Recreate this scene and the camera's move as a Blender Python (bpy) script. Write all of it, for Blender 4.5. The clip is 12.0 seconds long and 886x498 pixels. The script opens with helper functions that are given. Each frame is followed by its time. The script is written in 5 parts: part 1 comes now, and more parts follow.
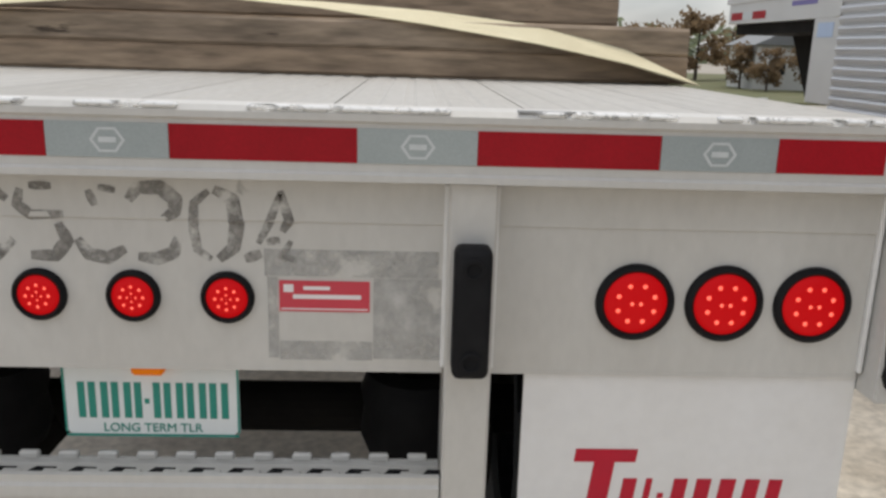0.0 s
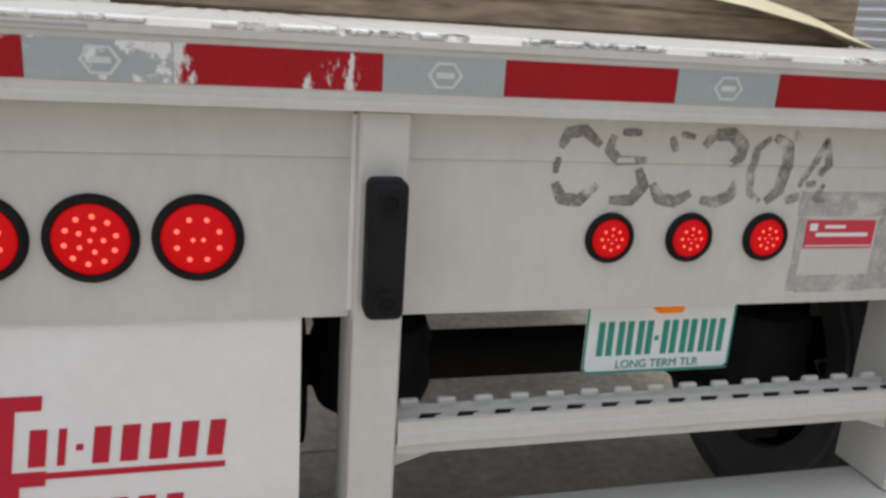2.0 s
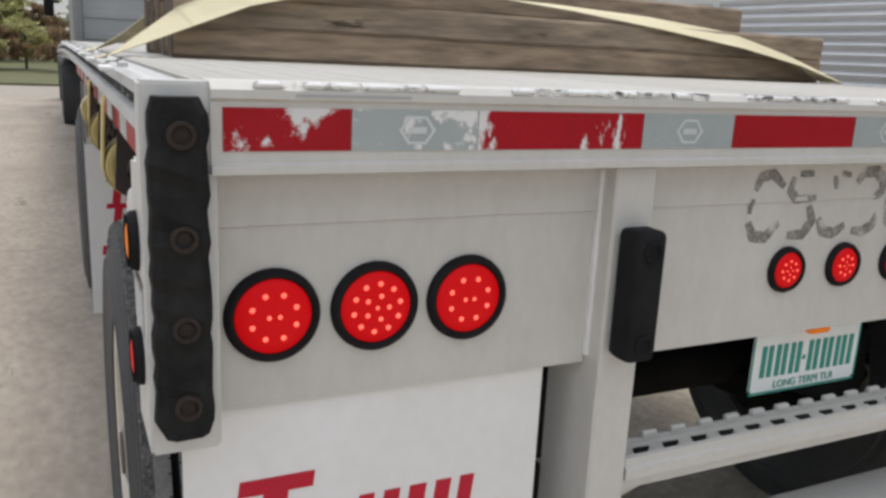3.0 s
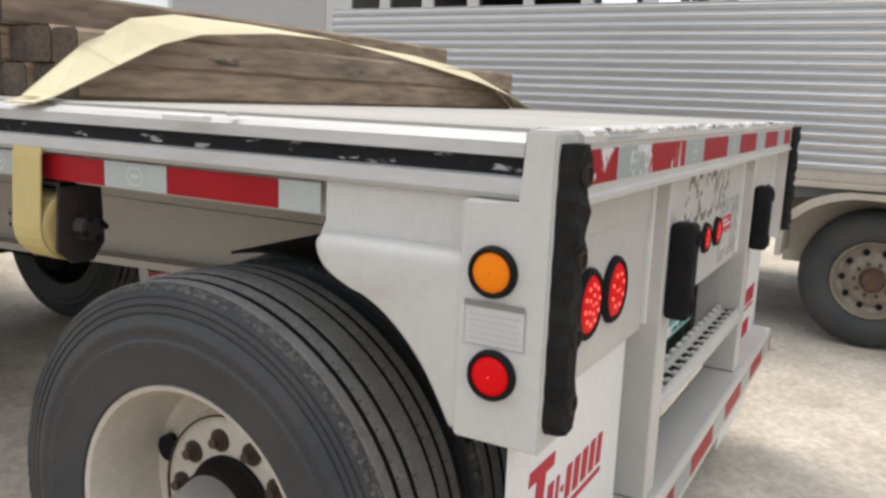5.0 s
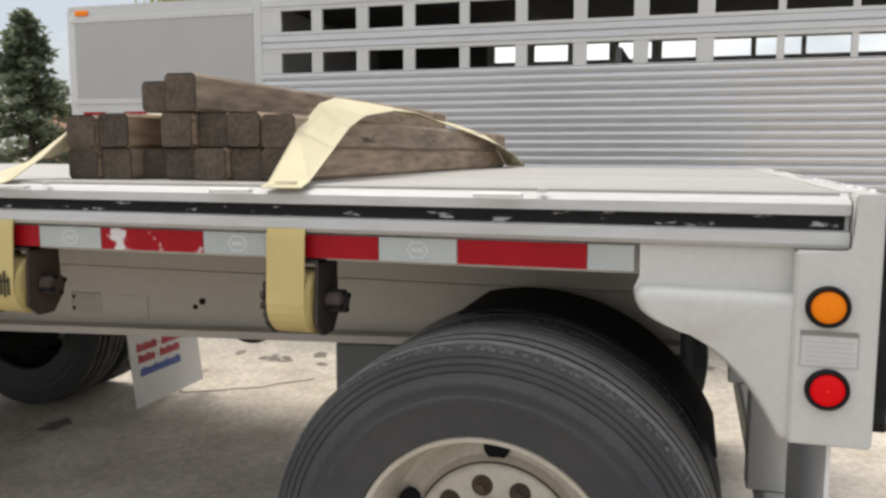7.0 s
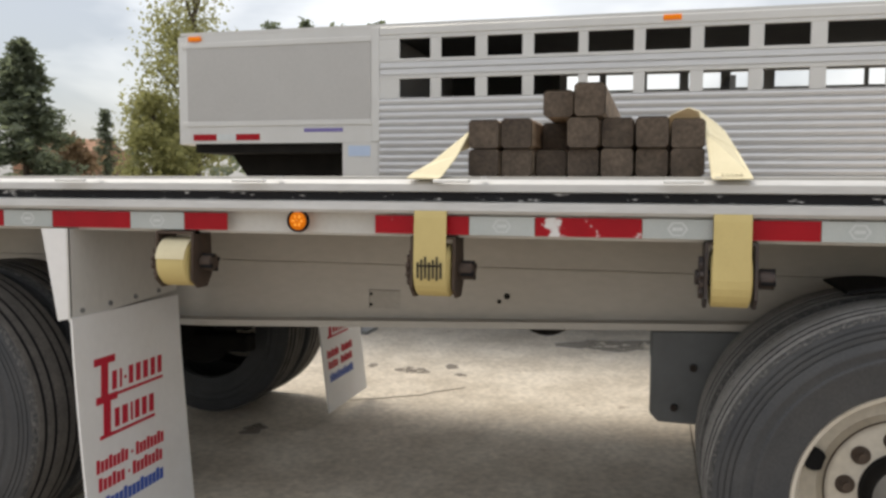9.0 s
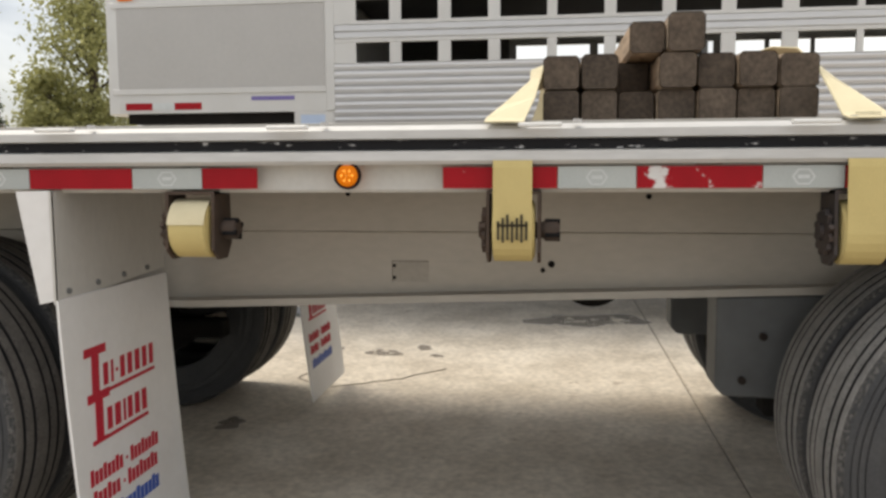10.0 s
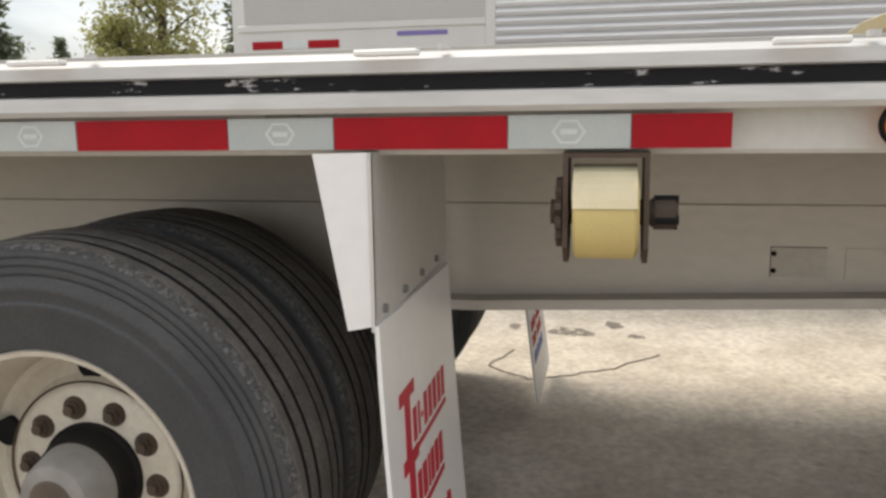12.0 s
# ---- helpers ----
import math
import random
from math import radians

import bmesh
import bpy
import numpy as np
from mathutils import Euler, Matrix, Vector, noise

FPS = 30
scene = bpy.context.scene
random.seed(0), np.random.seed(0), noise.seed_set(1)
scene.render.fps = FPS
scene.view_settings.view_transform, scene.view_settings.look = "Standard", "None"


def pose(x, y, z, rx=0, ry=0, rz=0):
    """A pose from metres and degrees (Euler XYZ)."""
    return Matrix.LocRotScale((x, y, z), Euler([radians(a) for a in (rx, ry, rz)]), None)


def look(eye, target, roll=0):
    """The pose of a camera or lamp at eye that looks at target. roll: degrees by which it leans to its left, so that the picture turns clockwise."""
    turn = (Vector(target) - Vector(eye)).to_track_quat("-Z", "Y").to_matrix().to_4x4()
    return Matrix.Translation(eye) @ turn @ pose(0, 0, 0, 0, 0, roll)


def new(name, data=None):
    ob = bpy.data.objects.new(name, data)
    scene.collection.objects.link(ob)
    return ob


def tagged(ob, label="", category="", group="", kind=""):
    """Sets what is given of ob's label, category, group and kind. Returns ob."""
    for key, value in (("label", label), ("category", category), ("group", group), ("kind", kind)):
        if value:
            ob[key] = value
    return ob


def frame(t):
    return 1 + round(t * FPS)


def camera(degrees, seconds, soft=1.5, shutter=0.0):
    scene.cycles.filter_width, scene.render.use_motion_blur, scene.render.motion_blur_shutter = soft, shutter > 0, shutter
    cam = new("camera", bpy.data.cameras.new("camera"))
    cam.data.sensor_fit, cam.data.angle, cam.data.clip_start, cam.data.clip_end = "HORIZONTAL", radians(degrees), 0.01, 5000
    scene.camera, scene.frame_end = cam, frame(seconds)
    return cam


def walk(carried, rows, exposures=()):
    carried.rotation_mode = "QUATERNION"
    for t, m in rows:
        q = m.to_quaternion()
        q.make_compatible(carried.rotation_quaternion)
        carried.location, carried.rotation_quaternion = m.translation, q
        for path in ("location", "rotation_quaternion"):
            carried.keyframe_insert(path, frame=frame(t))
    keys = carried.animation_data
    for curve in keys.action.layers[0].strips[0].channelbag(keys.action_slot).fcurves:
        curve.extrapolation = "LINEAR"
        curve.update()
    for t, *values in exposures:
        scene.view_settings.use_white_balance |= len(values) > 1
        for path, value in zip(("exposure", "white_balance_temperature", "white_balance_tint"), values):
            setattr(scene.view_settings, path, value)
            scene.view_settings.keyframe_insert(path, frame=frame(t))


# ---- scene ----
cam = camera(57.2, 12.0, soft=2.8)
PATH = [
    (0, (0.445, -1.208, 1.466), (0.523, 0.731, 0.983), 1.7),
    (0.5, (0.171, -1.222, 1.457), (0.245, 0.72, 0.984), 1.5),
    (1, (-0.162, -1.281, 1.471), (0.086, 0.643, 0.984), 2.3),
    (1.5, (-0.442, -1.197, 1.415), (-0.101, 0.693, 0.857), 2.8),
    (2, (-0.758, -1.133, 1.406), (-0.253, 0.719, 0.847), 3.8),
    (2.5, (-1.075, -1.124, 1.448), (-0.394, 0.691, 0.956), 3.5),
    (3, (-1.344, -0.97, 1.419), (-0.497, 0.78, 0.95), 2.8),
    (3.1, (-1.414, -0.932, 1.422), (-0.508, 0.788, 0.95), 2.6),
    (3.2, (-1.448, -0.906, 1.421), (-0.498, 0.789, 0.946), 2.9),
    (4.8, (-2.208, -0.445, 1.417), (-0.564, 0.629, 1.037), 2.2),
    (5, (-2.28, -0.393, 1.41), (-0.563, 0.566, 1.047), 2.3),
    (5.5, (-2.501, -0.259, 1.431), (-0.636, 0.375, 1.09), 1.4),
    (6, (-2.564, -0.116, 1.407), (-0.658, 0.403, 1.091), -0.3),
    (6.5, (-2.611, 0.144, 1.423), (-0.701, 0.646, 1.107), 0.1),
    (7, (-2.834, 0.341, 1.445), (-0.933, 0.915, 1.21), 0.1),
    (7.5, (-3.079, 0.543, 1.446), (-1.231, 1.277, 1.233), -0.7),
    (9.3, (-3.402, 1.551, 1.311), (-1.452, 1.967, 1.153), 0.4),
    (9.5, (-3.355, 1.652, 1.286), (-1.396, 2.021, 1.119), 0.4),
    (10, (-3.152, 1.877, 1.263), (-1.18, 2.148, 1.065), -0.3),
    (10.5, (-2.894, 2.035, 1.224), (-0.912, 2.113, 0.966), -0.5),
    (11, (-2.623, 2.208, 1.225), (-0.655, 2.29, 0.878), -1.4),
    (11.5, (-2.438, 2.481, 1.305), (-0.501, 2.854, 0.97), -1.1),
    (12, (-2.474, 2.782, 1.268), (-0.541, 3.18, 0.942), -0.8),
]
EXPOSURES = [(t, stops, kelvin, 10) for t, stops, kelvin in ((0, -0.16, 6550), (0.8, -0.13, 6500), (1.5, -0.06, 6450), (2.2, -0.06, 6450), (3, -0.05, 6450), (5, 0.18, 6650), (6.5, 0.20, 6700), (7.5, 0.06, 6700), (9.5, 0.12, 6950), (10.5, 0.30, 7100), (11, 0.46, 7150), (11.5, 0.30, 7050), (12, 0.30, 6900))]
walk(cam, [(t, look(eye, target, roll)) for t, eye, target, roll in PATH], EXPOSURES)

# ---- world and light ----
world = bpy.data.worlds.new("overcast")
scene.world = world
world.use_nodes = True
wt = world.node_tree
wt.nodes.clear()


def wn(kind, **vals):
    n = wt.nodes.new(kind)
    for k, v in vals.items():
        n.inputs[k].default_value = v
    return n


SUN_EL, SUN_AZ = 66.0, 28.0
sky = wt.nodes.new("ShaderNodeTexSky")
sky.sky_type = 'NISHITA'
sky.sun_disc = False
sky.sun_elevation, sky.sun_rotation = radians(SUN_EL), radians(SUN_AZ)
sky.air_density, sky.dust_density = 1.0, 2.0
skyb = wn("ShaderNodeBackground", Strength=0.05)
wt.links.new(sky.outputs[0], skyb.inputs[0])
tco = wt.nodes.new("ShaderNodeTexCoord")
mp = wt.nodes.new("ShaderNodeMapping")
mp.inputs["Scale"].default_value = (1.0, 1.0, 2.6)
wt.links.new(tco.outputs["Generated"], mp.inputs["Vector"])
cl = wn("ShaderNodeTexNoise", Scale=2.0, Detail=5.0, Roughness=0.52, Distortion=0.3)
wt.links.new(mp.outputs[0], cl.inputs["Vector"])
rampc = wt.nodes.new("ShaderNodeValToRGB")
rampc.color_ramp.elements[0].position = 0.40
rampc.color_ramp.elements[0].color = (0.40, 0.42, 0.455, 1)
rampc.color_ramp.elements[1].position = 0.64
rampc.color_ramp.elements[1].color = (1.0, 1.0, 1.0, 1)
wt.links.new(cl.outputs["Fac"], rampc.inputs[0])
clb = wn("ShaderNodeBackground", Strength=1.02)
wt.links.new(rampc.outputs[0], clb.inputs[0])
# an overcast sky is brightest overhead
sepz = wt.nodes.new("ShaderNodeSeparateXYZ")
wt.links.new(tco.outputs["Generated"], sepz.inputs[0])
rise = wt.nodes.new("ShaderNodeMapRange")
rise.inputs["From Min"].default_value, rise.inputs["From Max"].default_value = 0.0, 1.0
rise.inputs["To Min"].default_value, rise.inputs["To Max"].default_value = 0.80, 1.55
wt.links.new(sepz.outputs["Z"], rise.inputs["Value"])
wt.links.new(rise.outputs[0], clb.inputs["Strength"])
addw = wt.nodes.new("ShaderNodeAddShader")
wt.links.new(skyb.outputs[0], addw.inputs[0])
wt.links.new(clb.outputs[0], addw.inputs[1])
wout = wt.nodes.new("ShaderNodeOutputWorld")
wt.links.new(addw.outputs[0], wout.inputs[0])

sund = bpy.data.lights.new("sun", 'SUN')
sund.energy, sund.angle, sund.color = 1.75, radians(26), (1.0, 0.93, 0.82)
sun = new("sun", sund)
sun.matrix_world = look((0, 0, 30), (0 - 30 / math.tan(radians(SUN_EL)) * math.sin(radians(SUN_AZ)), 0 - 30 / math.tan(radians(SUN_EL)) * math.cos(radians(SUN_AZ)), 0))


# ---- materials ----
def mat(name, base, rough=0.6, metal=0.0, alt=None, scale=8.0, mix=0.5, bump=0.0, bscale=120.0, fine=None, stretch=(1, 1, 1),
        speck=None, speck_at=0.64, speck_scale=30.0, rand=0.0, spec=0.5, coords="Object"):
    """A procedural surface: large stains, fine grain, specks of wear, bump, and a random shift per piece."""
    m = bpy.data.materials.new(name)
    m.use_nodes = True
    t = m.node_tree
    b = t.nodes["Principled BSDF"]
    b.inputs["Roughness"].default_value = rough
    b.inputs["Metallic"].default_value = metal
    b.inputs["Specular IOR Level"].default_value = spec
    L = t.links.new
    co = t.nodes.new("ShaderNodeTexCoord")
    mpn = t.nodes.new("ShaderNodeMapping")
    mpn.inputs["Scale"].default_value = stretch
    L(co.outputs[coords], mpn.inputs[0])
    n1 = t.nodes.new("ShaderNodeTexNoise")
    n1.inputs["Scale"].default_value, n1.inputs["Detail"].default_value, n1.inputs["Roughness"].default_value = scale, 6, 0.6
    L(mpn.outputs[0], n1.inputs["Vector"])
    r1 = t.nodes.new("ShaderNodeValToRGB")
    r1.color_ramp.elements[0].position, r1.color_ramp.elements[1].position = 0.5 - 0.24, 0.5 + 0.24
    alt = alt or tuple(c * 0.8 for c in base)
    r1.color_ramp.elements[0].color = (*[base[i] + (alt[i] - base[i]) * mix for i in range(3)], 1)
    r1.color_ramp.elements[1].color = (*base, 1)
    L(n1.outputs["Fac"], r1.inputs[0])
    col = r1.outputs[0]
    n2 = t.nodes.new("ShaderNodeTexNoise")
    n2.inputs["Scale"].default_value, n2.inputs["Detail"].default_value = bscale, 4
    L(mpn.outputs[0], n2.inputs["Vector"])
    if fine:
        mx = t.nodes.new("ShaderNodeMix")
        mx.data_type, mx.blend_type = 'RGBA', 'MULTIPLY'
        mr = t.nodes.new("ShaderNodeMapRange")
        mr.inputs["From Min"].default_value, mr.inputs["From Max"].default_value = 0.3, 0.7
        mr.inputs["To Min"].default_value, mr.inputs["To Max"].default_value = 1 - fine, 1.0 + fine * 0.3
        L(n2.outputs["Fac"], mr.inputs[0])
        mx.inputs[0].default_value = 1.0
        L(col, mx.inputs[6])
        L(mr.outputs[0], mx.inputs[7])
        col = mx.outputs[2]
    if speck:
        n3 = t.nodes.new("ShaderNodeTexNoise")
        n3.inputs["Scale"].default_value, n3.inputs["Detail"].default_value, n3.inputs["Roughness"].default_value = speck_scale, 8, 0.65
        L(mpn.outputs[0], n3.inputs["Vector"])
        r3 = t.nodes.new("ShaderNodeValToRGB")
        r3.color_ramp.elements[0].position, r3.color_ramp.elements[1].position = speck_at, speck_at + 0.04
        L(n3.outputs["Fac"], r3.inputs[0])
        mx = t.nodes.new("ShaderNodeMix")
        mx.data_type = 'RGBA'
        L(r3.outputs[0], mx.inputs[0])
        L(col, mx.inputs[6])
        mx.inputs[7].default_value = (*speck, 1)
        col = mx.outputs[2]
    if rand:
        oi = t.nodes.new("ShaderNodeObjectInfo")
        mr = t.nodes.new("ShaderNodeMapRange")
        mr.inputs["To Min"].default_value, mr.inputs["To Max"].default_value = 1 - rand, 1 + rand
        L(oi.outputs["Random"], mr.inputs[0])
        mx = t.nodes.new("ShaderNodeMix")
        mx.data_type, mx.blend_type = 'RGBA', 'MULTIPLY'
        mx.inputs[0].default_value = 1.0
        L(col, mx.inputs[6])
        L(mr.outputs[0], mx.inputs[7])
        col = mx.outputs[2]
    L(col, b.inputs["Base Color"])
    if bump:
        bn = t.nodes.new("ShaderNodeBump")
        bn.inputs["Strength"].default_value, bn.inputs["Distance"].default_value = bump, 0.004
        L(n2.outputs["Fac"], bn.inputs["Height"])
        L(bn.outputs[0], b.inputs["Normal"])
    return m


def worn(m, keep=0.5, scale=18.0, soft=0.05):
    """Let a coat of paint or dirt flake away in patches."""
    t = m.node_tree
    b, out = t.nodes["Principled BSDF"], t.nodes["Material Output"]
    co = t.nodes.new("ShaderNodeTexCoord")
    n = t.nodes.new("ShaderNodeTexNoise")
    n.inputs["Scale"].default_value, n.inputs["Detail"].default_value, n.inputs["Roughness"].default_value = scale, 7, 0.62
    t.links.new(co.outputs["Object"], n.inputs["Vector"])
    r = t.nodes.new("ShaderNodeValToRGB")
    r.color_ramp.elements[0].position, r.color_ramp.elements[1].position = keep - soft, keep + soft
    t.links.new(n.outputs["Fac"], r.inputs[0])
    tr = t.nodes.new("ShaderNodeBsdfTransparent")
    mx = t.nodes.new("ShaderNodeMixShader")
    t.links.new(r.outputs[0], mx.inputs[0])
    t.links.new(tr.outputs[0], mx.inputs[1])
    t.links.new(b.outputs[0], mx.inputs[2])
    t.links.new(mx.outputs[0], out.inputs["Surface"])
    return m


def leafy(m, colour, share=0.45):
    """Let part of the light through, as leaves do."""
    t = m.node_tree
    b, out = t.nodes["Principled BSDF"], t.nodes["Material Output"]
    tl = t.nodes.new("ShaderNodeBsdfTranslucent")
    tl.inputs["Color"].default_value = (*colour, 1)
    mx = t.nodes.new("ShaderNodeMixShader")
    mx.inputs[0].default_value = share
    t.links.new(b.outputs[0], mx.inputs[1])
    t.links.new(tl.outputs[0], mx.inputs[2])
    t.links.new(mx.outputs[0], out.inputs["Surface"])
    return m


def glow(m, colour, strength):
    b = m.node_tree.nodes["Principled BSDF"]
    b.inputs["Emission Color"].default_value, b.inputs["Emission Strength"].default_value = (*colour, 1), strength
    return m


M_PAINT = mat("grey_white_paint", (0.60, 0.59, 0.56), 0.42, alt=(0.46, 0.44, 0.40), scale=3.2, mix=0.55, fine=0.05, bscale=60, bump=0.03, stretch=(1, 1, 0.5), speck=(0.36, 0.35, 0.33), speck_at=0.70, speck_scale=14)
M_PAINTSIDE = mat("side_paint", (0.62, 0.62, 0.60), 0.4, alt=(0.48, 0.46, 0.42), scale=2.6, mix=0.5, fine=0.05, bscale=70, bump=0.03, speck=(0.40, 0.38, 0.35), speck_at=0.72, speck_scale=16)
M_BEAM = mat("beam_aluminium", (0.50, 0.47, 0.42), 0.5, 0.25, alt=(0.36, 0.33, 0.28), scale=2.2, mix=0.6, fine=0.06, bscale=50, bump=0.03, stretch=(1, 0.4, 1), speck=(0.22, 0.19, 0.16), speck_at=0.73, speck_scale=9)
M_PATCH = mat("dull_patch", (0.45, 0.42, 0.37), 0.6, 0.2, alt=(0.36, 0.335, 0.29), scale=9, mix=0.6, fine=0.08, bscale=60)
M_ALU = mat("worn_aluminium", (0.62, 0.62, 0.61), 0.55, 0.08, alt=(0.44, 0.44, 0.43), scale=5.0, mix=0.6, fine=0.10, bscale=90, bump=0.05, stretch=(1, 0.15, 1))
M_DECK = mat("deck_aluminium", (0.47, 0.46, 0.435), 0.55, 0.15, alt=(0.36, 0.34, 0.30), scale=3.0, mix=0.7, fine=0.10, bscale=80, bump=0.05, stretch=(1, 0.2, 1), rand=0.06)
M_WHITEWEAR = mat("bare_white_edge", (0.82, 0.82, 0.81), 0.45, 0.1, alt=(0.6, 0.6, 0.58), scale=20, mix=0.5)
M_EDGEWEAR = worn(mat("flaked_white_edge", (0.82, 0.82, 0.81), 0.45, 0.1, alt=(0.6, 0.6, 0.58), scale=20, mix=0.5), 0.47, 30)
M_SLOT = mat("dark_slot", (0.010, 0.010, 0.012), 0.7, spec=0.25, speck=(0.42, 0.42, 0.42), speck_at=0.60, speck_scale=60, stretch=(1, 0.25, 1))
M_BLACK = mat("black_rubber", (0.009, 0.009, 0.010), 0.7, spec=0.12, alt=(0.02, 0.02, 0.021), scale=14, mix=0.8, bump=0.25, bscale=60)
M_PAD = mat("cut_rubber", (0.010, 0.010, 0.011), 0.8, spec=0.12, alt=(0.03, 0.03, 0.028), scale=18, mix=0.9, bump=0.9, bscale=45)
M_TYRE = mat("tyre_rubber", (0.042, 0.045, 0.050), 0.62, spec=0.35, alt=(0.078, 0.078, 0.078), scale=5, mix=0.9, bump=0.25, bscale=140, fine=0.2, speck=(0.12, 0.115, 0.11), speck_at=0.70, speck_scale=24)
# one dusty tread in two tones: sunlit paler at the rear, shaded darker in front
M_TREAD = mat("lit_dusty_tread", (0.30, 0.294, 0.282), 0.9, spec=0.3, alt=(0.17, 0.166, 0.16), scale=16, mix=0.8, bump=0.15, bscale=120, fine=0.2)
M_TREADSHADE = mat("shaded_tread", (0.165, 0.153, 0.14), 0.9, spec=0.3, alt=(0.085, 0.079, 0.073), scale=18, mix=0.9, bump=0.2, bscale=120, fine=0.25)
# near-black that stands in for the shade inside grooves, cuts and holes
M_HOLLOWSHADE = mat("groove_shade", (0.012, 0.012, 0.013), 0.9, spec=0.2)
M_SCUFF = worn(mat("scuffed_shoulder", (0.16, 0.156, 0.15), 0.95, spec=0.2, alt=(0.08, 0.078, 0.075), scale=60, mix=0.9, fine=0.4), 0.47, 95)
M_RIM = mat("painted_rim", (0.66, 0.62, 0.54), 0.42, 0.1, alt=(0.46, 0.41, 0.33), scale=5, mix=0.6, fine=0.1, bscale=60, speck=(0.3, 0.22, 0.14), speck_at=0.72, speck_scale=22)
M_HUBCAP = mat("grey_hub_cap", (0.30, 0.29, 0.27), 0.55, 0.2, alt=(0.14, 0.13, 0.115), scale=9, mix=0.8, bump=0.2)
M_NUT = mat("brown_grease", (0.105, 0.072, 0.05), 0.6, 0.2, alt=(0.045, 0.034, 0.027), scale=30, mix=0.9, bump=0.2)
M_HUB = mat("dirty_hub", (0.15, 0.115, 0.085), 0.65, 0.3, alt=(0.06, 0.05, 0.042), scale=12, mix=0.8, bump=0.2)
M_RUST = mat("rusty_steel", (0.16, 0.085, 0.05), 0.8, 0.2, alt=(0.05, 0.04, 0.035), scale=30, mix=0.9, bump=0.4)
M_PADBOLT = mat("dark_rust", (0.040, 0.026, 0.018), 0.85, 0.1, alt=(0.016, 0.014, 0.013), scale=60, mix=0.9, bump=0.4)
M_RED = mat("red_reflective", (0.40, 0.005, 0.014), 0.45, spec=0.22, alt=(0.27, 0.004, 0.010), scale=9, mix=0.7, fine=0.2, bscale=400, rand=0.08, speck=(0.62, 0.61, 0.60), speck_at=0.705, speck_scale=26)
M_REDWORN = mat("red_reflective_scratched", (0.40, 0.005, 0.014), 0.45, spec=0.22, alt=(0.27, 0.004, 0.010), scale=9, mix=0.7, fine=0.2, bscale=400, speck=(0.66, 0.65, 0.64), speck_at=0.535, speck_scale=9)
M_REDSPOT = mat("red_reflective_chipped", (0.40, 0.005, 0.014), 0.45, spec=0.22, alt=(0.27, 0.004, 0.010), scale=9, mix=0.7, fine=0.2, bscale=400, speck=(0.66, 0.65, 0.64), speck_at=0.575, speck_scale=20, stretch=(1, 1, 0.4))
M_WTAPE = mat("grey_reflective", (0.37, 0.41, 0.41), 0.35, 0.1, alt=(0.29, 0.33, 0.33), scale=12, mix=0.6, fine=0.1, bscale=300, rand=0.05)
M_WTAPESIDE = mat("pale_reflective", (0.47, 0.50, 0.49), 0.35, 0.1, alt=(0.37, 0.41, 0.41), scale=12, mix=0.6, fine=0.1, bscale=300, rand=0.05)
M_WTAPEWORN = mat("scratched_grey_reflective", (0.37, 0.41, 0.41), 0.35, 0.1, alt=(0.29, 0.33, 0.33), scale=12, mix=0.6, speck=(0.72, 0.72, 0.71), speck_at=0.535, speck_scale=16)
M_RING = mat("ring_mark", (0.60, 0.625, 0.625), 0.4, alt=(0.48, 0.51, 0.51), scale=60, mix=0.7)
M_WHITE = mat("white_plastic", (0.80, 0.80, 0.80), 0.4, alt=(0.66, 0.64, 0.60), scale=3.5, mix=0.5, fine=0.03, bscale=40, speck=(0.5, 0.47, 0.42), speck_at=0.74, speck_scale=10)
M_PRINTRED = mat("red_print", (0.52, 0.012, 0.035), 0.5, spec=0.25, alt=(0.40, 0.02, 0.04), scale=30)
M_PRINTBLUE = mat("blue_print", (0.04, 0.10, 0.42), 0.45)
M_GREEN = mat("green_print", (0.01, 0.26, 0.20), 0.45)
M_PLATE = mat("plate_white", (0.78, 0.81, 0.81), 0.35, alt=(0.66, 0.7, 0.7), scale=14, mix=0.5)
M_STICKER = mat("red_sticker", (0.60, 0.04, 0.07), 0.4, alt=(0.5, 0.04, 0.06), scale=14)
M_STICKW = mat("sticker_white", (0.8, 0.75, 0.75), 0.4)
M_NUM = worn(mat("stencil_paint", (0.15, 0.14, 0.125), 0.7, alt=(0.36, 0.345, 0.32), scale=26, mix=1.0, fine=0.3), 0.47, 30, 0.12)
M_GLUE = worn(mat("glue_dirt", (0.50, 0.49, 0.465), 0.8, alt=(0.555, 0.545, 0.52), scale=22, mix=0.9), 0.52, 14, 0.16)
M_LENSRED = glow(mat("red_lens", (0.34, 0.002, 0.004), 0.5, spec=0.15, alt=(0.30, 0.003, 0.005), scale=30), (1.0, 0.002, 0.006), 0.32)
M_LED = glow(mat("red_led", (1.0, 0.25, 0.2), 0.3), (1.0, 0.10, 0.05), 1.2)
M_LENSAMB = glow(mat("amber_lens", (0.70, 0.19, 0.005), 0.5, spec=0.15, alt=(0.6, 0.15, 0.01), scale=30), (1.0, 0.22, 0.004), 0.20)
M_LEDAMB = glow(mat("amber_led", (1.0, 0.5, 0.1), 0.3), (1.0, 0.5, 0.08), 1.4)
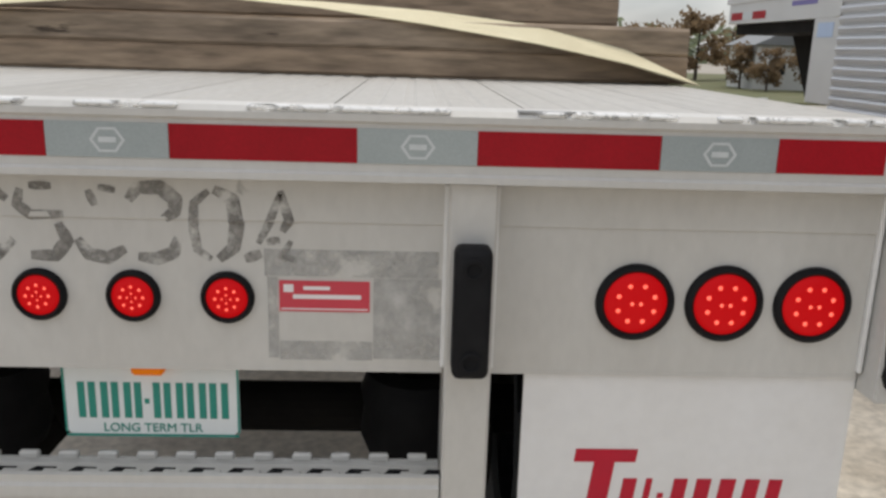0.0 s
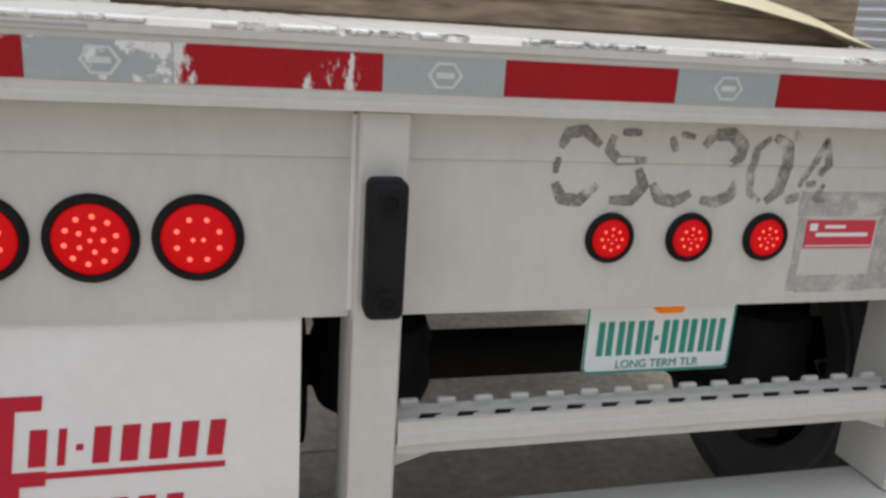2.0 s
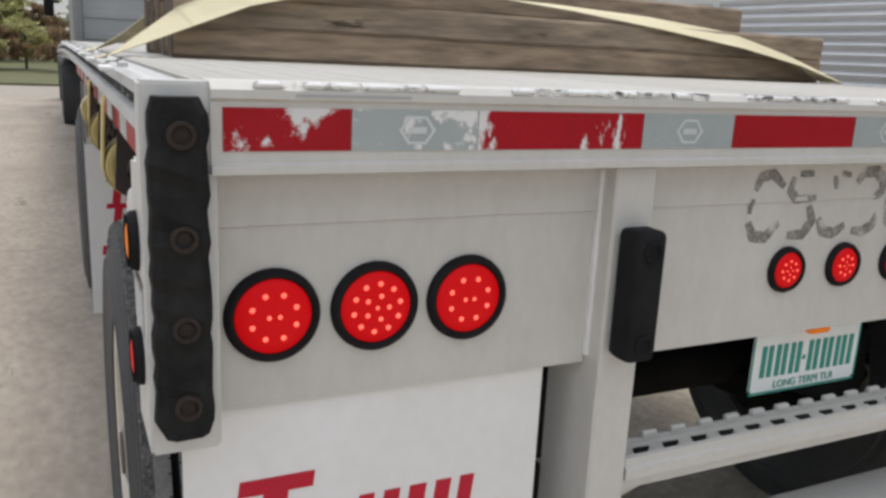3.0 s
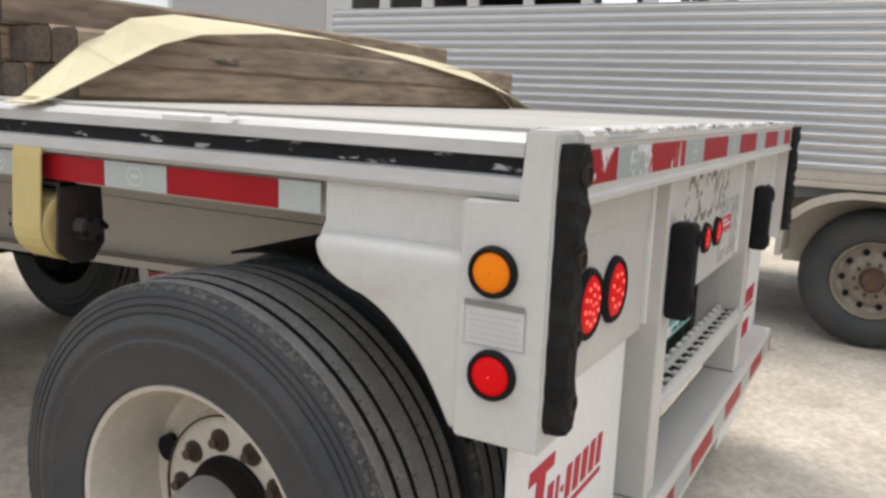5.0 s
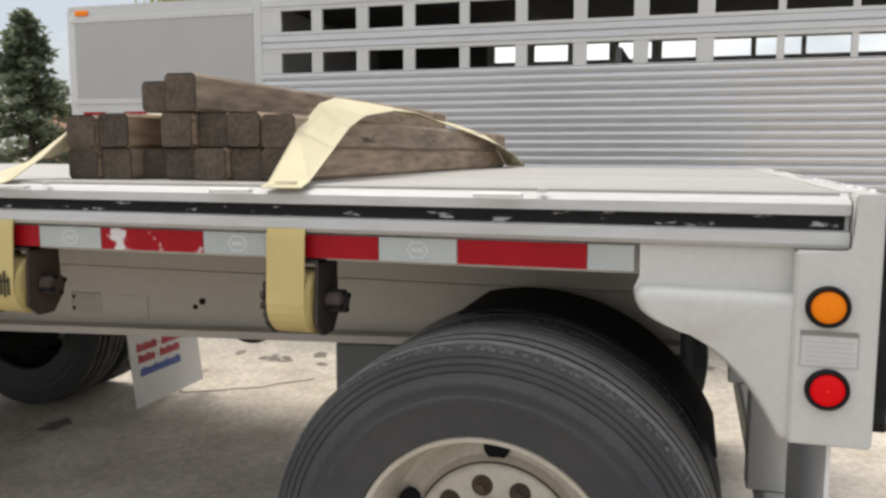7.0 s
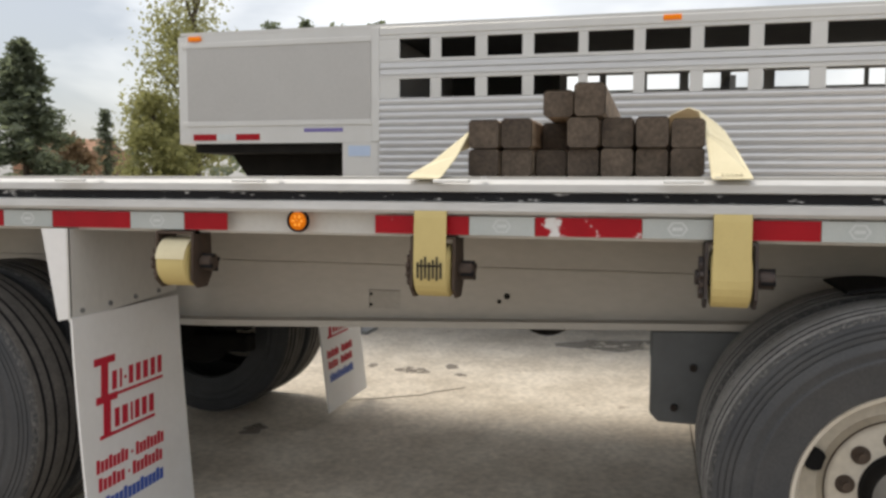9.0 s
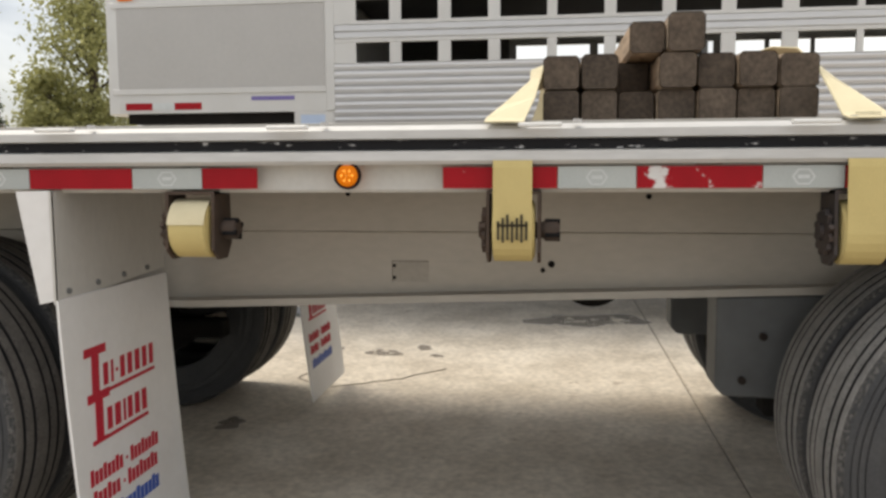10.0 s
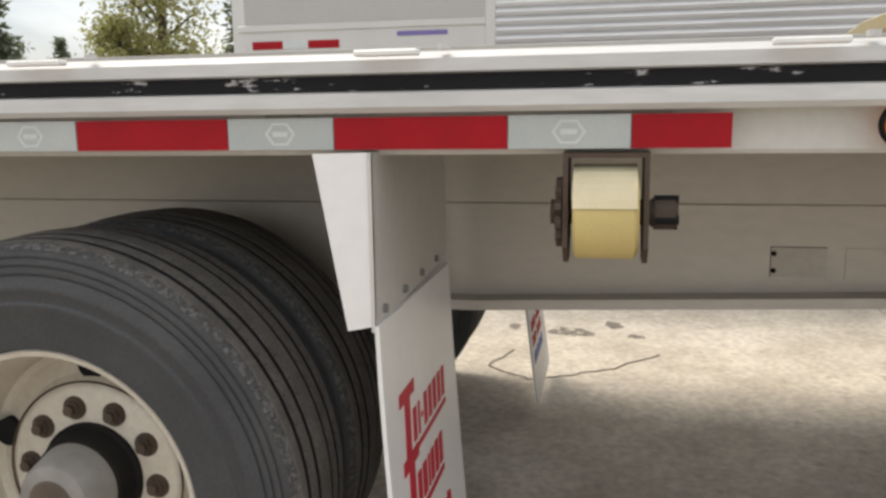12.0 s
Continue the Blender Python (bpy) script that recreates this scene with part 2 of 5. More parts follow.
M_WOODS = [mat("timber_%s" % n, c, 0.85, alt=a, scale=4.5, mix=1.0, fine=0.45, bscale=48, bump=0.6, stretch=(0.16, 1, 1), speck=(0.07, 0.05, 0.035), speck_at=0.64, speck_scale=16, rand=0.12)
           for n, c, a in (("brown", (0.52, 0.395, 0.275), (0.24, 0.165, 0.108)), ("grey", (0.44, 0.345, 0.25), (0.21, 0.155, 0.108)))]
M_END = mat("end_grain", (0.125, 0.095, 0.07), 0.9, alt=(0.055, 0.04, 0.03), scale=13, mix=0.9, fine=0.4, bscale=90, bump=0.6, rand=0.2)
M_STRAP = mat("strap_yellow", (0.64, 0.52, 0.22), 0.75, alt=(0.52, 0.41, 0.17), scale=9, mix=0.6, fine=0.14, bscale=600, bump=0.2)
M_CREAM = mat("strap_cream", (0.74, 0.67, 0.46), 0.75, alt=(0.60, 0.52, 0.33), scale=9, mix=0.6, fine=0.12, bscale=600, bump=0.2)
M_INK = mat("strap_ink", (0.06, 0.05, 0.03), 0.8)
M_WINCH = mat("winch_steel", (0.045, 0.045, 0.05), 0.55, 0.4, alt=(0.09, 0.06, 0.045), scale=20, mix=0.8, bump=0.3)
M_WINCHBROWN = mat("rusted_winch", (0.10, 0.065, 0.045), 0.7, 0.3, alt=(0.05, 0.04, 0.035), scale=20, mix=0.8, bump=0.3)
M_CONC = mat("concrete", (0.80, 0.735, 0.63), 0.9, alt=(0.46, 0.40, 0.32), scale=2.6, mix=0.85, fine=0.24, bscale=30, bump=0.35, speck=(0.46, 0.395, 0.32), speck_at=0.64, speck_scale=7.0, rand=0.04)
M_CONCOLD = mat("old_dirty_concrete", (0.36, 0.325, 0.28), 0.95, alt=(0.25, 0.225, 0.19), scale=0.9, mix=0.85, fine=0.2, bscale=22, bump=0.3, speck=(0.2, 0.175, 0.145), speck_at=0.66, speck_scale=2.2, rand=0.08)
# brown stained slabs, toned darker also for the weaker light on that side
M_CONCBROWN = mat("brown_stained_concrete", (0.47, 0.41, 0.345), 0.92, alt=(0.29, 0.245, 0.20), scale=1.3, mix=0.9, fine=0.2, bscale=24, bump=0.3, speck=(0.24, 0.205, 0.165), speck_at=0.63, speck_scale=2.6, stretch=(1, 0.5, 1), rand=0.06)
M_YARD = mat("yard_ground", (0.40, 0.365, 0.31), 0.95, alt=(0.30, 0.27, 0.23), scale=0.25, mix=0.8, fine=0.2, bscale=6, bump=0.3)
M_STAIN = worn(mat("oil_stain", (0.20, 0.175, 0.15), 0.75, alt=(0.34, 0.30, 0.25), scale=6, mix=0.7), 0.45, 9)
M_CRACK = mat("crack_dirt", (0.26, 0.225, 0.185), 0.95)
M_STOCK = mat("stock_aluminium", (0.62, 0.62, 0.625), 0.34, 0.55, alt=(0.50, 0.50, 0.51), scale=1.2, mix=0.6, fine=0.06, bscale=40, stretch=(1, 0.15, 1), rand=0.05)
M_STOCKPANEL = mat("smooth_panel", (0.47, 0.46, 0.445), 0.42, 0.15, alt=(0.40, 0.385, 0.37), scale=0.8, mix=0.7, fine=0.03, bscale=30)
M_STOCKTRIM = mat("pale_trim", (0.62, 0.615, 0.60), 0.42, 0.2, alt=(0.50, 0.49, 0.47), scale=2, mix=0.6)
# interior shade is put into this dark colour, so the slots read dark
M_STOCKIN = mat("shaded_stock_interior", (0.13, 0.127, 0.122), 0.8, 0.1, alt=(0.08, 0.077, 0.073), scale=2)
M_STOCKRIM = mat("dusty_rim", (0.34, 0.305, 0.25), 0.6, 0.2, alt=(0.20, 0.165, 0.125), scale=14, mix=0.9, fine=0.2, bscale=60)
M_TAN = mat("dusty_fender", (0.52, 0.475, 0.40), 0.55, alt=(0.38, 0.33, 0.26), scale=2.5, mix=0.7, fine=0.06, bscale=40)
M_GALV = mat("galvanised_steel", (0.22, 0.23, 0.235), 0.5, 0.5, alt=(0.20, 0.20, 0.20), scale=7, mix=0.7, bump=0.1)
M_HANGER = mat("grey_hanger_steel", (0.15, 0.16, 0.165), 0.55, 0.3, alt=(0.10, 0.105, 0.105), scale=7, mix=0.8, bump=0.1)
# black of greasy parts, also put where deep shade lies under the trailers
M_DARK = mat("grime_and_shade_black", (0.010, 0.0095, 0.009), 0.9, spec=0.12, alt=(0.022, 0.02, 0.018), scale=7, mix=0.8, bump=0.3)
M_BARK = mat("bark", (0.09, 0.07, 0.055), 0.95, alt=(0.05, 0.04, 0.03), scale=5, bump=0.6, bscale=20)
M_LEAFY = leafy(mat("olive_leaves", (0.36, 0.35, 0.15), 0.8, alt=(0.25, 0.25, 0.11), scale=0.9, mix=0.9, fine=0.3, bscale=3), (0.45, 0.45, 0.20), 0.55)
M_CONIF = leafy(mat("conifer_needles", (0.17, 0.20, 0.14), 0.85, alt=(0.10, 0.12, 0.085), scale=1.2, mix=0.9, fine=0.3, bscale=3), (0.26, 0.30, 0.18))
M_RUSSET = leafy(mat("russet_leaves", (0.23, 0.15, 0.085), 0.85, alt=(0.13, 0.10, 0.06), scale=1.2, mix=0.9), (0.30, 0.21, 0.12))
M_GRASS = mat("rough_grass", (0.10, 0.12, 0.045), 0.95, alt=(0.16, 0.14, 0.07), scale=0.6, mix=0.8, fine=0.3, bscale=9)
M_BRICK = mat("far_brick", (0.33, 0.19, 0.12), 0.9, alt=(0.25, 0.14, 0.09), scale=2)
M_HOUSE = mat("pale_siding", (0.55, 0.55, 0.53), 0.7, alt=(0.6, 0.6, 0.58), scale=2)
M_CAB = mat("cab_grey", (0.36, 0.37, 0.37), 0.4, 0.3, alt=(0.28, 0.29, 0.29), scale=2)
M_GLASS = mat("dark_glass", (0.02, 0.025, 0.03), 0.08)
M_LABEL = mat("maker_label", (0.62, 0.63, 0.62), 0.35, 0.2, alt=(0.5, 0.51, 0.5), scale=40)
M_BAR = mat("label_print", (0.40, 0.40, 0.40), 0.5)
M_LABELTEXT = mat("faint_label_print", (0.53, 0.535, 0.53), 0.5)
M_LABELHEAD = mat("label_head", (0.24, 0.23, 0.21), 0.5)
M_PURPLE = mat("purple_mark", (0.18, 0.15, 0.38), 0.5)
M_LBLUE = mat("pale_blue_mark", (0.45, 0.55, 0.72), 0.5)


# ---- building helpers ----
def bx(bm, x0, x1, y0, y1, z0, z1, bev=0.0, seg=1, m=None):
    """A box, bevelled if asked, in a bmesh."""
    g = bmesh.ops.create_cube(bm, size=1.0)["verts"]
    mm = Matrix.Translation(((x0 + x1) / 2, (y0 + y1) / 2, (z0 + z1) / 2)) @ Matrix.Diagonal((abs(x1 - x0), abs(y1 - y0), abs(z1 - z0), 1))
    bmesh.ops.transform(bm, matrix=(m @ mm) if m else mm, verts=g)
    if bev:
        edges = list({e for v in g for e in v.link_edges})
        bmesh.ops.bevel(bm, geom=edges, offset=bev, segments=seg, affect='EDGES', profile=0.5)


def cyl(bm, c, axis, r, h, seg=24, r2=None, bev=0.0):
    """A cylinder round an axis 'x', 'y' or 'z', centred at c."""
    turn = {"x": pose(0, 0, 0, 0, 90, 0), "y": pose(0, 0, 0, -90, 0, 0), "z": Matrix()}[axis]
    g = bmesh.ops.create_cone(bm, cap_ends=True, segments=seg, radius1=r, radius2=r if r2 is None else r2, depth=h, matrix=Matrix.Translation(c) @ turn)["verts"]
    if bev:
        edges = [e for e in {e for v in g for e in v.link_edges} if len(e.link_faces) == 2 and any(len(f.verts) > 4 for f in e.link_faces)]
        bmesh.ops.bevel(bm, geom=edges, offset=bev, segments=2, affect='EDGES')


def lathe(bm, prof, axis="x", c=(0, 0, 0), seg=48, closed=False):
    """Turn a profile of (along, radius) round an axis."""
    rings = []
    for a, r in prof:
        ring = []
        for k in range(seg):
            w = 2 * math.pi * k / seg
            p = {"x": (a, r * math.cos(w), r * math.sin(w)), "y": (r * math.cos(w), a, r * math.sin(w)), "z": (r * math.cos(w), r * math.sin(w), a)}[axis]
            ring.append(bm.verts.new(Vector(p) + Vector(c)))
        rings.append(ring)
    pairs = list(zip(rings, rings[1:])) + ([(rings[-1], rings[0])] if closed else [])
    for a, b in pairs:
        for k in range(seg):
            bm.faces.new((a[k], a[(k + 1) % seg], b[(k + 1) % seg], b[k]))


def prism(bm, pts, axis, a0, a1):
    """A flat outline (pairs) pushed out along an axis from a0 to a1."""
    def at(p, a):
        return {"x": (a, p[0], p[1]), "y": (p[0], a, p[1]), "z": (p[0], p[1], a)}[axis]
    v0 = [bm.verts.new(at(p, a0)) for p in pts]
    v1 = [bm.verts.new(at(p, a1)) for p in pts]
    n = len(pts)
    bm.faces.new(v0)
    bm.faces.new(v1[::-1])
    for k in range(n):
        bm.faces.new((v0[k], v1[k], v1[(k + 1) % n], v0[(k + 1) % n]))


def ribbon(bm, pts, wide, thick=0.003, twist=None):
    """A flat strap along points, its width along y (or a given way per point)."""
    rows = []
    P = [Vector(p) for p in pts]
    for i, p in enumerate(P):
        t = (P[min(i + 1, len(P) - 1)] - P[max(i - 1, 0)]).normalized()
        w = Vector(twist[i] if twist else (0, 1, 0))
        w = (w - t * w.dot(t)).normalized()
        n = t.cross(w).normalized()
        rows.append([bm.verts.new(p + w * sx * wide / 2 + n * sn * thick / 2) for sx, sn in ((-1, -1), (1, -1), (1, 1), (-1, 1))])
    for a, b in zip(rows, rows[1:]):
        for k in range(4):
            bm.faces.new((a[k], a[(k + 1) % 4], b[(k + 1) % 4], b[k]))
    bm.faces.new(rows[0][::-1])
    bm.faces.new(rows[-1])


def finish(bm, smooth=0.0):
    bmesh.ops.recalc_face_normals(bm, faces=bm.faces)
    if smooth:
        for f in bm.faces:
            f.smooth = True
        for e in bm.edges:
            if len(e.link_faces) == 2 and e.calc_face_angle(0) > radians(smooth):
                e.smooth = False


def part(name, bm, material, parent=None, label="", smooth=0.0):
    finish(bm, smooth)
    me = bpy.data.meshes.new(name)
    bm.to_mesh(me)
    bm.free()
    me.materials.append(material)
    ob = new(name, me)
    ob.parent = parent
    if label:
        ob["label"] = label
    return ob


def again(ob, parent, m):
    """The same mesh once more, under a parent."""
    o = new(ob.name.split(".")[0], ob.data)
    o.parent = parent
    o.matrix_basis = m
    if "label" in ob:
        o["label"] = ob["label"]
    return o


def thing(name, label, category, group="", kind="", at=(0, 0, 0)):
    ob = new(name)
    ob.empty_display_size = 0.1
    ob.location = at
    return tagged(ob, label, category, group, kind)


def boxpart(name, mt, parent, dims, bev=0.0, label="", seg=1):
    bm = bmesh.new()
    bx(bm, *dims, bev=bev, seg=seg)
    return part(name, bm, mt, parent, label)


# ---- ground ----
bm = bmesh.new()
bmesh.ops.create_grid(bm, x_segments=8, y_segments=8, size=400)
ground = tagged(part("ground", bm, M_YARD), "pale worn yard ground reaching to the trees", "ground", kind="structure")
GZ = 0.055          # height of the yard
ground.location.z = GZ - 0.03
pavement = tagged(part("pavement", (lambda b: (bx(b, -13.0, 23.0, -13.2, 19.2, 0.027, 0.043), b)[1])(bmesh.new()), M_CRACK), "stained pale concrete yard slabs with dirty joints", "pavement", kind="structure")

# ---- flatbed trailer: the large forms ----
HW = 1.262          # half width over the rails
DECK = 1.375
LONG = 14.4


def sag(y):
    return -0.0016 * (y - 4.5) ** 2 if y > 4.5 else 0.0


def along_y(bm, outline, ys):
    """An outline in x, z drawn along y, with the arch of the frame."""
    rings = [[bm.verts.new((x, y, z + sag(y))) for x, z in outline] for y in ys]
    n = len(outline)
    for a, b in zip(rings, rings[1:]):
        for k in range(n):
            bm.faces.new((a[k], a[(k + 1) % n], b[(k + 1) % n], b[k]))
    bm.faces.new(rings[0])
    bm.faces.new(rings[-1][::-1])


YS = [0.060, 2, 4.5, 6, 7.5, 9, 10.5, 12, 13.2, LONG]
trailer = thing("flatbed_trailer", "grey-white aluminium flatbed trailer with lit red tail lamps", "trailer")

# deck planks, ribbed along their length
for k in range(8):
    x0 = -1.19 + k * 0.302
    prof = [(x0, 1.335), (x0, DECK - 0.0018)]
    for r in range(5):
        a = x0 + 0.012 + r * 0.056
        prof += [(a, DECK - 0.0018), (a + 0.006, DECK), (a + 0.040, DECK), (a + 0.046, DECK - 0.0018)]
    prof += [(x0 + 0.299, DECK - 0.0018), (x0 + 0.299, 1.335)]
    bm = bmesh.new()
    along_y(bm, prof, [0.075] + YS[1:])
    part("deck_plank", bm, M_DECK, trailer)

for s in (-1, 1):
    def mx(pts):
        return [(s * x + (0.035 if s > 0 else 0), z) for x, z in pts]
    bm = bmesh.new()
    along_y(bm, mx([(-1.194, 1.372), (-1.215, 1.372), (-1.238, 1.362), (-1.252, 1.362), (-1.262, 1.354), (-1.262, 1.334), (-1.247, 1.332), (-1.247, 1.305), (-1.264, 1.303), (-1.266, 1.281), (-1.258, 1.272), (-1.215, 1.275), (-1.194, 1.284)]), YS)
    rail = part("side_rail", bm, M_ALU, trailer, "worn extruded aluminium side rail")
    bm = bmesh.new()
    along_y(bm, mx([(-1.2472, 1.3315), (-1.2500, 1.3305), (-1.2500, 1.307), (-1.2472, 1.306)]), [0.068] + YS[1:])
    part("slot_strip", bm, M_SLOT, rail, "black slot strip with flaked paint")
    bm = bmesh.new()
    along_y(bm, mx([(-1.195, 1.276), (-1.211, 1.274), (-1.211, 1.211), (-1.205, 1.204), (-1.185, 1.204), (-1.185, 1.210), (-1.195, 1.217)]), [0.146] + YS[1:])
    part("fascia", bm, M_PAINTSIDE, trailer)
    bm = bmesh.new()
    c = s * 0.49
    along_y(bm, [(c - 0.012, 1.33), (c - 0.012, 1.055), (c - 0.016, 1.053), (c - 0.012, 1.05), (c - 0.012, 0.822), (c - 0.075, 0.820), (c - 0.078, 0.797), (c + 0.075, 0.797), (c + 0.075, 0.817), (c + 0.012, 0.817), (c + 0.012, 1.33)], [0.35, 1.2, 2.0, 2.6, 3.1, 3.6] + YS[2:])
    for v in bm.verts:      # the beam grows shallower towards the rear
        if v.co.z < 0.9:
            v.co.z += 0.037 * max(0.0, 3.1 - v.co.y)
    part("main_beam", bm, M_BEAM, trailer, "long dull aluminium main beam")
    # white pockets along the rail edge
    for k in range(10):
        y = 0.755 + 0.603 * k
        bm = bmesh.new()
        bx(bm, s * -1.240, s * -1.263, y - 0.10, y, 1.357, 1.3665, 0.002)
        part("pocket_lip", bm, M_WHITEWEAR, rail, "bare white pocket lip")
        bm = bmesh.new()
        cyl(bm, (s * -1.228, y - 0.135, 1.371), "z", 0.010, 0.008, 10)
        part("bolt", bm, M_ALU, rail)
for k in range(24):
    y = 0.32 + 0.6 * k
    boxpart("crossmember", M_BEAM, trailer, (-1.18, 1.18, y - 0.03, y + 0.03, 1.225 + sag(y), 1.334 + sag(y)))

# ---- rear face ----
RECESS = 0.015      # how far the panels and lamps lie behind the rail
bm = bmesh.new()
prism(bm, [(0.0, 1.266), (0.0, 1.276), (0.006, 1.280), (0.006, 1.352), (0.0, 1.356), (0.0, 1.366), (0.010, 1.3745), (0.072, 1.3755), (0.072, 1.266)], "x", -1.180, 1.212)
rear_rail = part("rear_rail", bm, M_PAINT, trailer, "scuffed grey rear rail")
bm = bmesh.new()
for k, (a, b) in enumerate(((-1.13, -0.86), (-0.78, -0.43), (-0.35, -0.12), (-0.05, 0.10), (0.2, 0.5), (0.62, 0.84), (0.9, 1.16))):
    bx(bm, a, b, -0.002, 0.014 + 0.006 * (k % 3), 1.3685, 1.3768, 0.003)
part("worn_edge", bm, M_EDGEWEAR, rear_rail, "bare white worn edge")
for dims in ((-0.335, -0.17, 0.004, 0.03, 1.374, 1.3775), (0.60, 0.68, 0.004, 0.02, 1.374, 1.3775), (-1.08, -0.93, -0.001, 0.004, 1.359, 1.3625)):
    boxpart("scuff", M_BAR, rear_rail, dims, label="grey scuff mark")

for a, b in ((-1.176, -0.580), (-0.500, 0.500), (0.580, 1.206)):
    bm = bmesh.new()
    bx(bm, a, b, 0.045, 0.058, 0.948, 1.274)
    panel = part("rear_panel", bm, M_PAINT, trailer, "grimy grey-white rear panel")
    panel.location = (0, RECESS, -0.005)
    bm = bmesh.new()
    bx(bm, a, b, 0.0405, 0.0455, 1.195, 1.274, 0.001)
    part("upper_strip", bm, M_PAINT, panel)
    bm = bmesh.new()
    bx(bm, a, b, 0.0445, 0.085, 0.942, 0.9485)
    part("bottom_flange", bm, M_PAINT, panel)
    for x in (a, b):
        bm = bmesh.new()
        bx(bm, x - 0.004, x + 0.004, 0.034, 0.0465, 0.955, 1.262, 0.002)
        part("weld_bead", bm, M_WHITEWEAR, panel)
for s in (-1, 1):
    bm = bmesh.new()
    a, b = sorted((s * 0.502, s * 0.578))
    bx(bm, a, b, 0.018, 0.165, 0.542, 1.2655, 0.004)
    post = part("rear_post", bm, M_PAINT, trailer, "painted square rear post")
    bm = bmesh.new()
    a, b = sorted((s * 0.511, s * 0.569))
    bx(bm, a, b, -0.036, 0.0175, 0.963, 1.173, 0.012, 3)
    pad = part("bump_stop", bm, M_BLACK, trailer, "black rubber bump stop", smooth=40)
    for z in (0.993, 1.142):
        bm = bmesh.new()
        lathe(bm, [(-0.0355, 0.018), (-0.041, 0.017), (-0.041, 0.012), (-0.0365, 0.010), (-0.0365, 0.001)], "y", (s * 0.540, 0, z), 20)
        part("bolt_hole", bm, M_HOLLOWSHADE, pad)
    # corner posts with long cut rubber pads
    a, b = (-1.258, -1.172) if s < 0 else (1.214, 1.300)
    bm = bmesh.new()
    prism(bm, [(0.009, 0.912), (0.150, 0.912), (0.150, 1.270), (0.057, 1.270), (0.057, 1.374), (0.009, 1.374)], "x", a, b)
    bmesh.ops.bevel(bm, geom=bm.edges[:], offset=0.004, segments=2, affect='EDGES')
    corner = part("corner_post", bm, M_PAINTSIDE, trailer, "dented painted corner post")
    bm = bmesh.new()
    rnd = random.Random(7 + s)
    n = 22
    rings = []
    for k in range(n + 1):
        z = 0.943 + (1.357 - 0.943) * k / n
        e = 0.007 if k in (0, n) else 0.0
        j = [rnd.uniform(-0.0022, 0.0022) for _ in range(2)] + [rnd.uniform(-0.005, 0.005) for _ in range(2)]
        x0, x1 = a + 0.006 + e + j[0], b - 0.011 - e + j[1]
        rings.append([bm.verts.new(p) for p in ((x0, 0.008, z), (x1, 0.008, z), (x1 - 0.002, -0.010 + j[2], z), (x1 - 0.012, -0.019 + j[2], z), (x0 + 0.012, -0.019 + j[3], z), (x0 + 0.002, -0.010 + j[3], z))])
    for p, q in zip(rings, rings[1:]):
        for k in range(6):
            bm.faces.new((p[k], p[(k + 1) % 6], q[(k + 1) % 6], q[k]))
    bm.faces.new(rings[0])
    bm.faces.new(rings[-1])
    cpad = part("corner_pad", bm, M_PAD, trailer, "ragged black rubber corner pad")
    for z in (0.985, 1.085, 1.195, 1.315):
        bm = bmesh.new()
        lathe(bm, [(-0.017, 0.017), (-0.024, 0.016), (-0.0245, 0.012), (-0.019, 0.010), (-0.021, 0.001)], "y", ((a + b) / 2 - 0.001, 0, z), 16)
        part("rusty_bolt", bm, M_PADBOLT, cpad, "sunken rusty bolt")

bm = bmesh.new()
bx(bm, -1.21, 1.21, -0.004, 0.125, 0.425, 0.540, 0.008, 2)
bumper = part("underride_bar", bm, M_PAINT, trailer, "painted rear underride bar")
for k in range(6):
    x = -1.12 + 0.4565 * k
    boxpart("reflective_tape", M_RED, bumper, (x, min(x + 0.2765, 1.2), -0.0062, -0.0042, 0.456, 0.508))
    if k < 5:
        boxpart("reflective_tape", M_WTAPE, bumper, (x + 0.2775, x + 0.4555, -0.0062, -0.0042, 0.456, 0.508))
# foot step between the posts
bm = bmesh.new()
prism(bm, [(0.030, 0.702), (0.030, 0.722), (0.018, 0.725), (0.018, 0.744), (0.024, 0.748), (0.024, 0.762), (0.032, 0.764), (0.032, 0.752), (0.082, 0.752), (0.082, 0.762), (0.089, 0.762), (0.089, 0.744), (0.040, 0.742), (0.040, 0.702)], "x", -0.499, 0.499)
step = part("foot_step", bm, M_PAINT, trailer, "painted toothed foot step")
for k in range(15):
    x = -0.468 + k * 0.0665
    bm = bmesh.new()
    bx(bm, x - 0.018, x + 0.016, 0.078, 0.091, 0.760, 0.774, 0.003)
    part("tread_tooth", bm, M_PAINT, step)
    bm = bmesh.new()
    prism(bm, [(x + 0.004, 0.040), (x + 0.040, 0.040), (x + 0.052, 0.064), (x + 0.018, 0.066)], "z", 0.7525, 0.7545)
    part("tread_hole", bm, M_HOLLOWSHADE, step)
    bm = bmesh.new()
    bx(bm, x - 0.030, x + 0.002, 0.034, 0.050, 0.752, 0.761, 0.003)
    part("tread_tooth", bm, M_PAINT, step)
for s in (-1, 1):
    bm = bmesh.new()
    prism(bm, [(s * 0.499, 0.70), (s * 0.40, 0.70), (s * 0.499, 0.668)], "y", 0.05, 0.058)
    part("gusset", bm, M_PAINT, step)


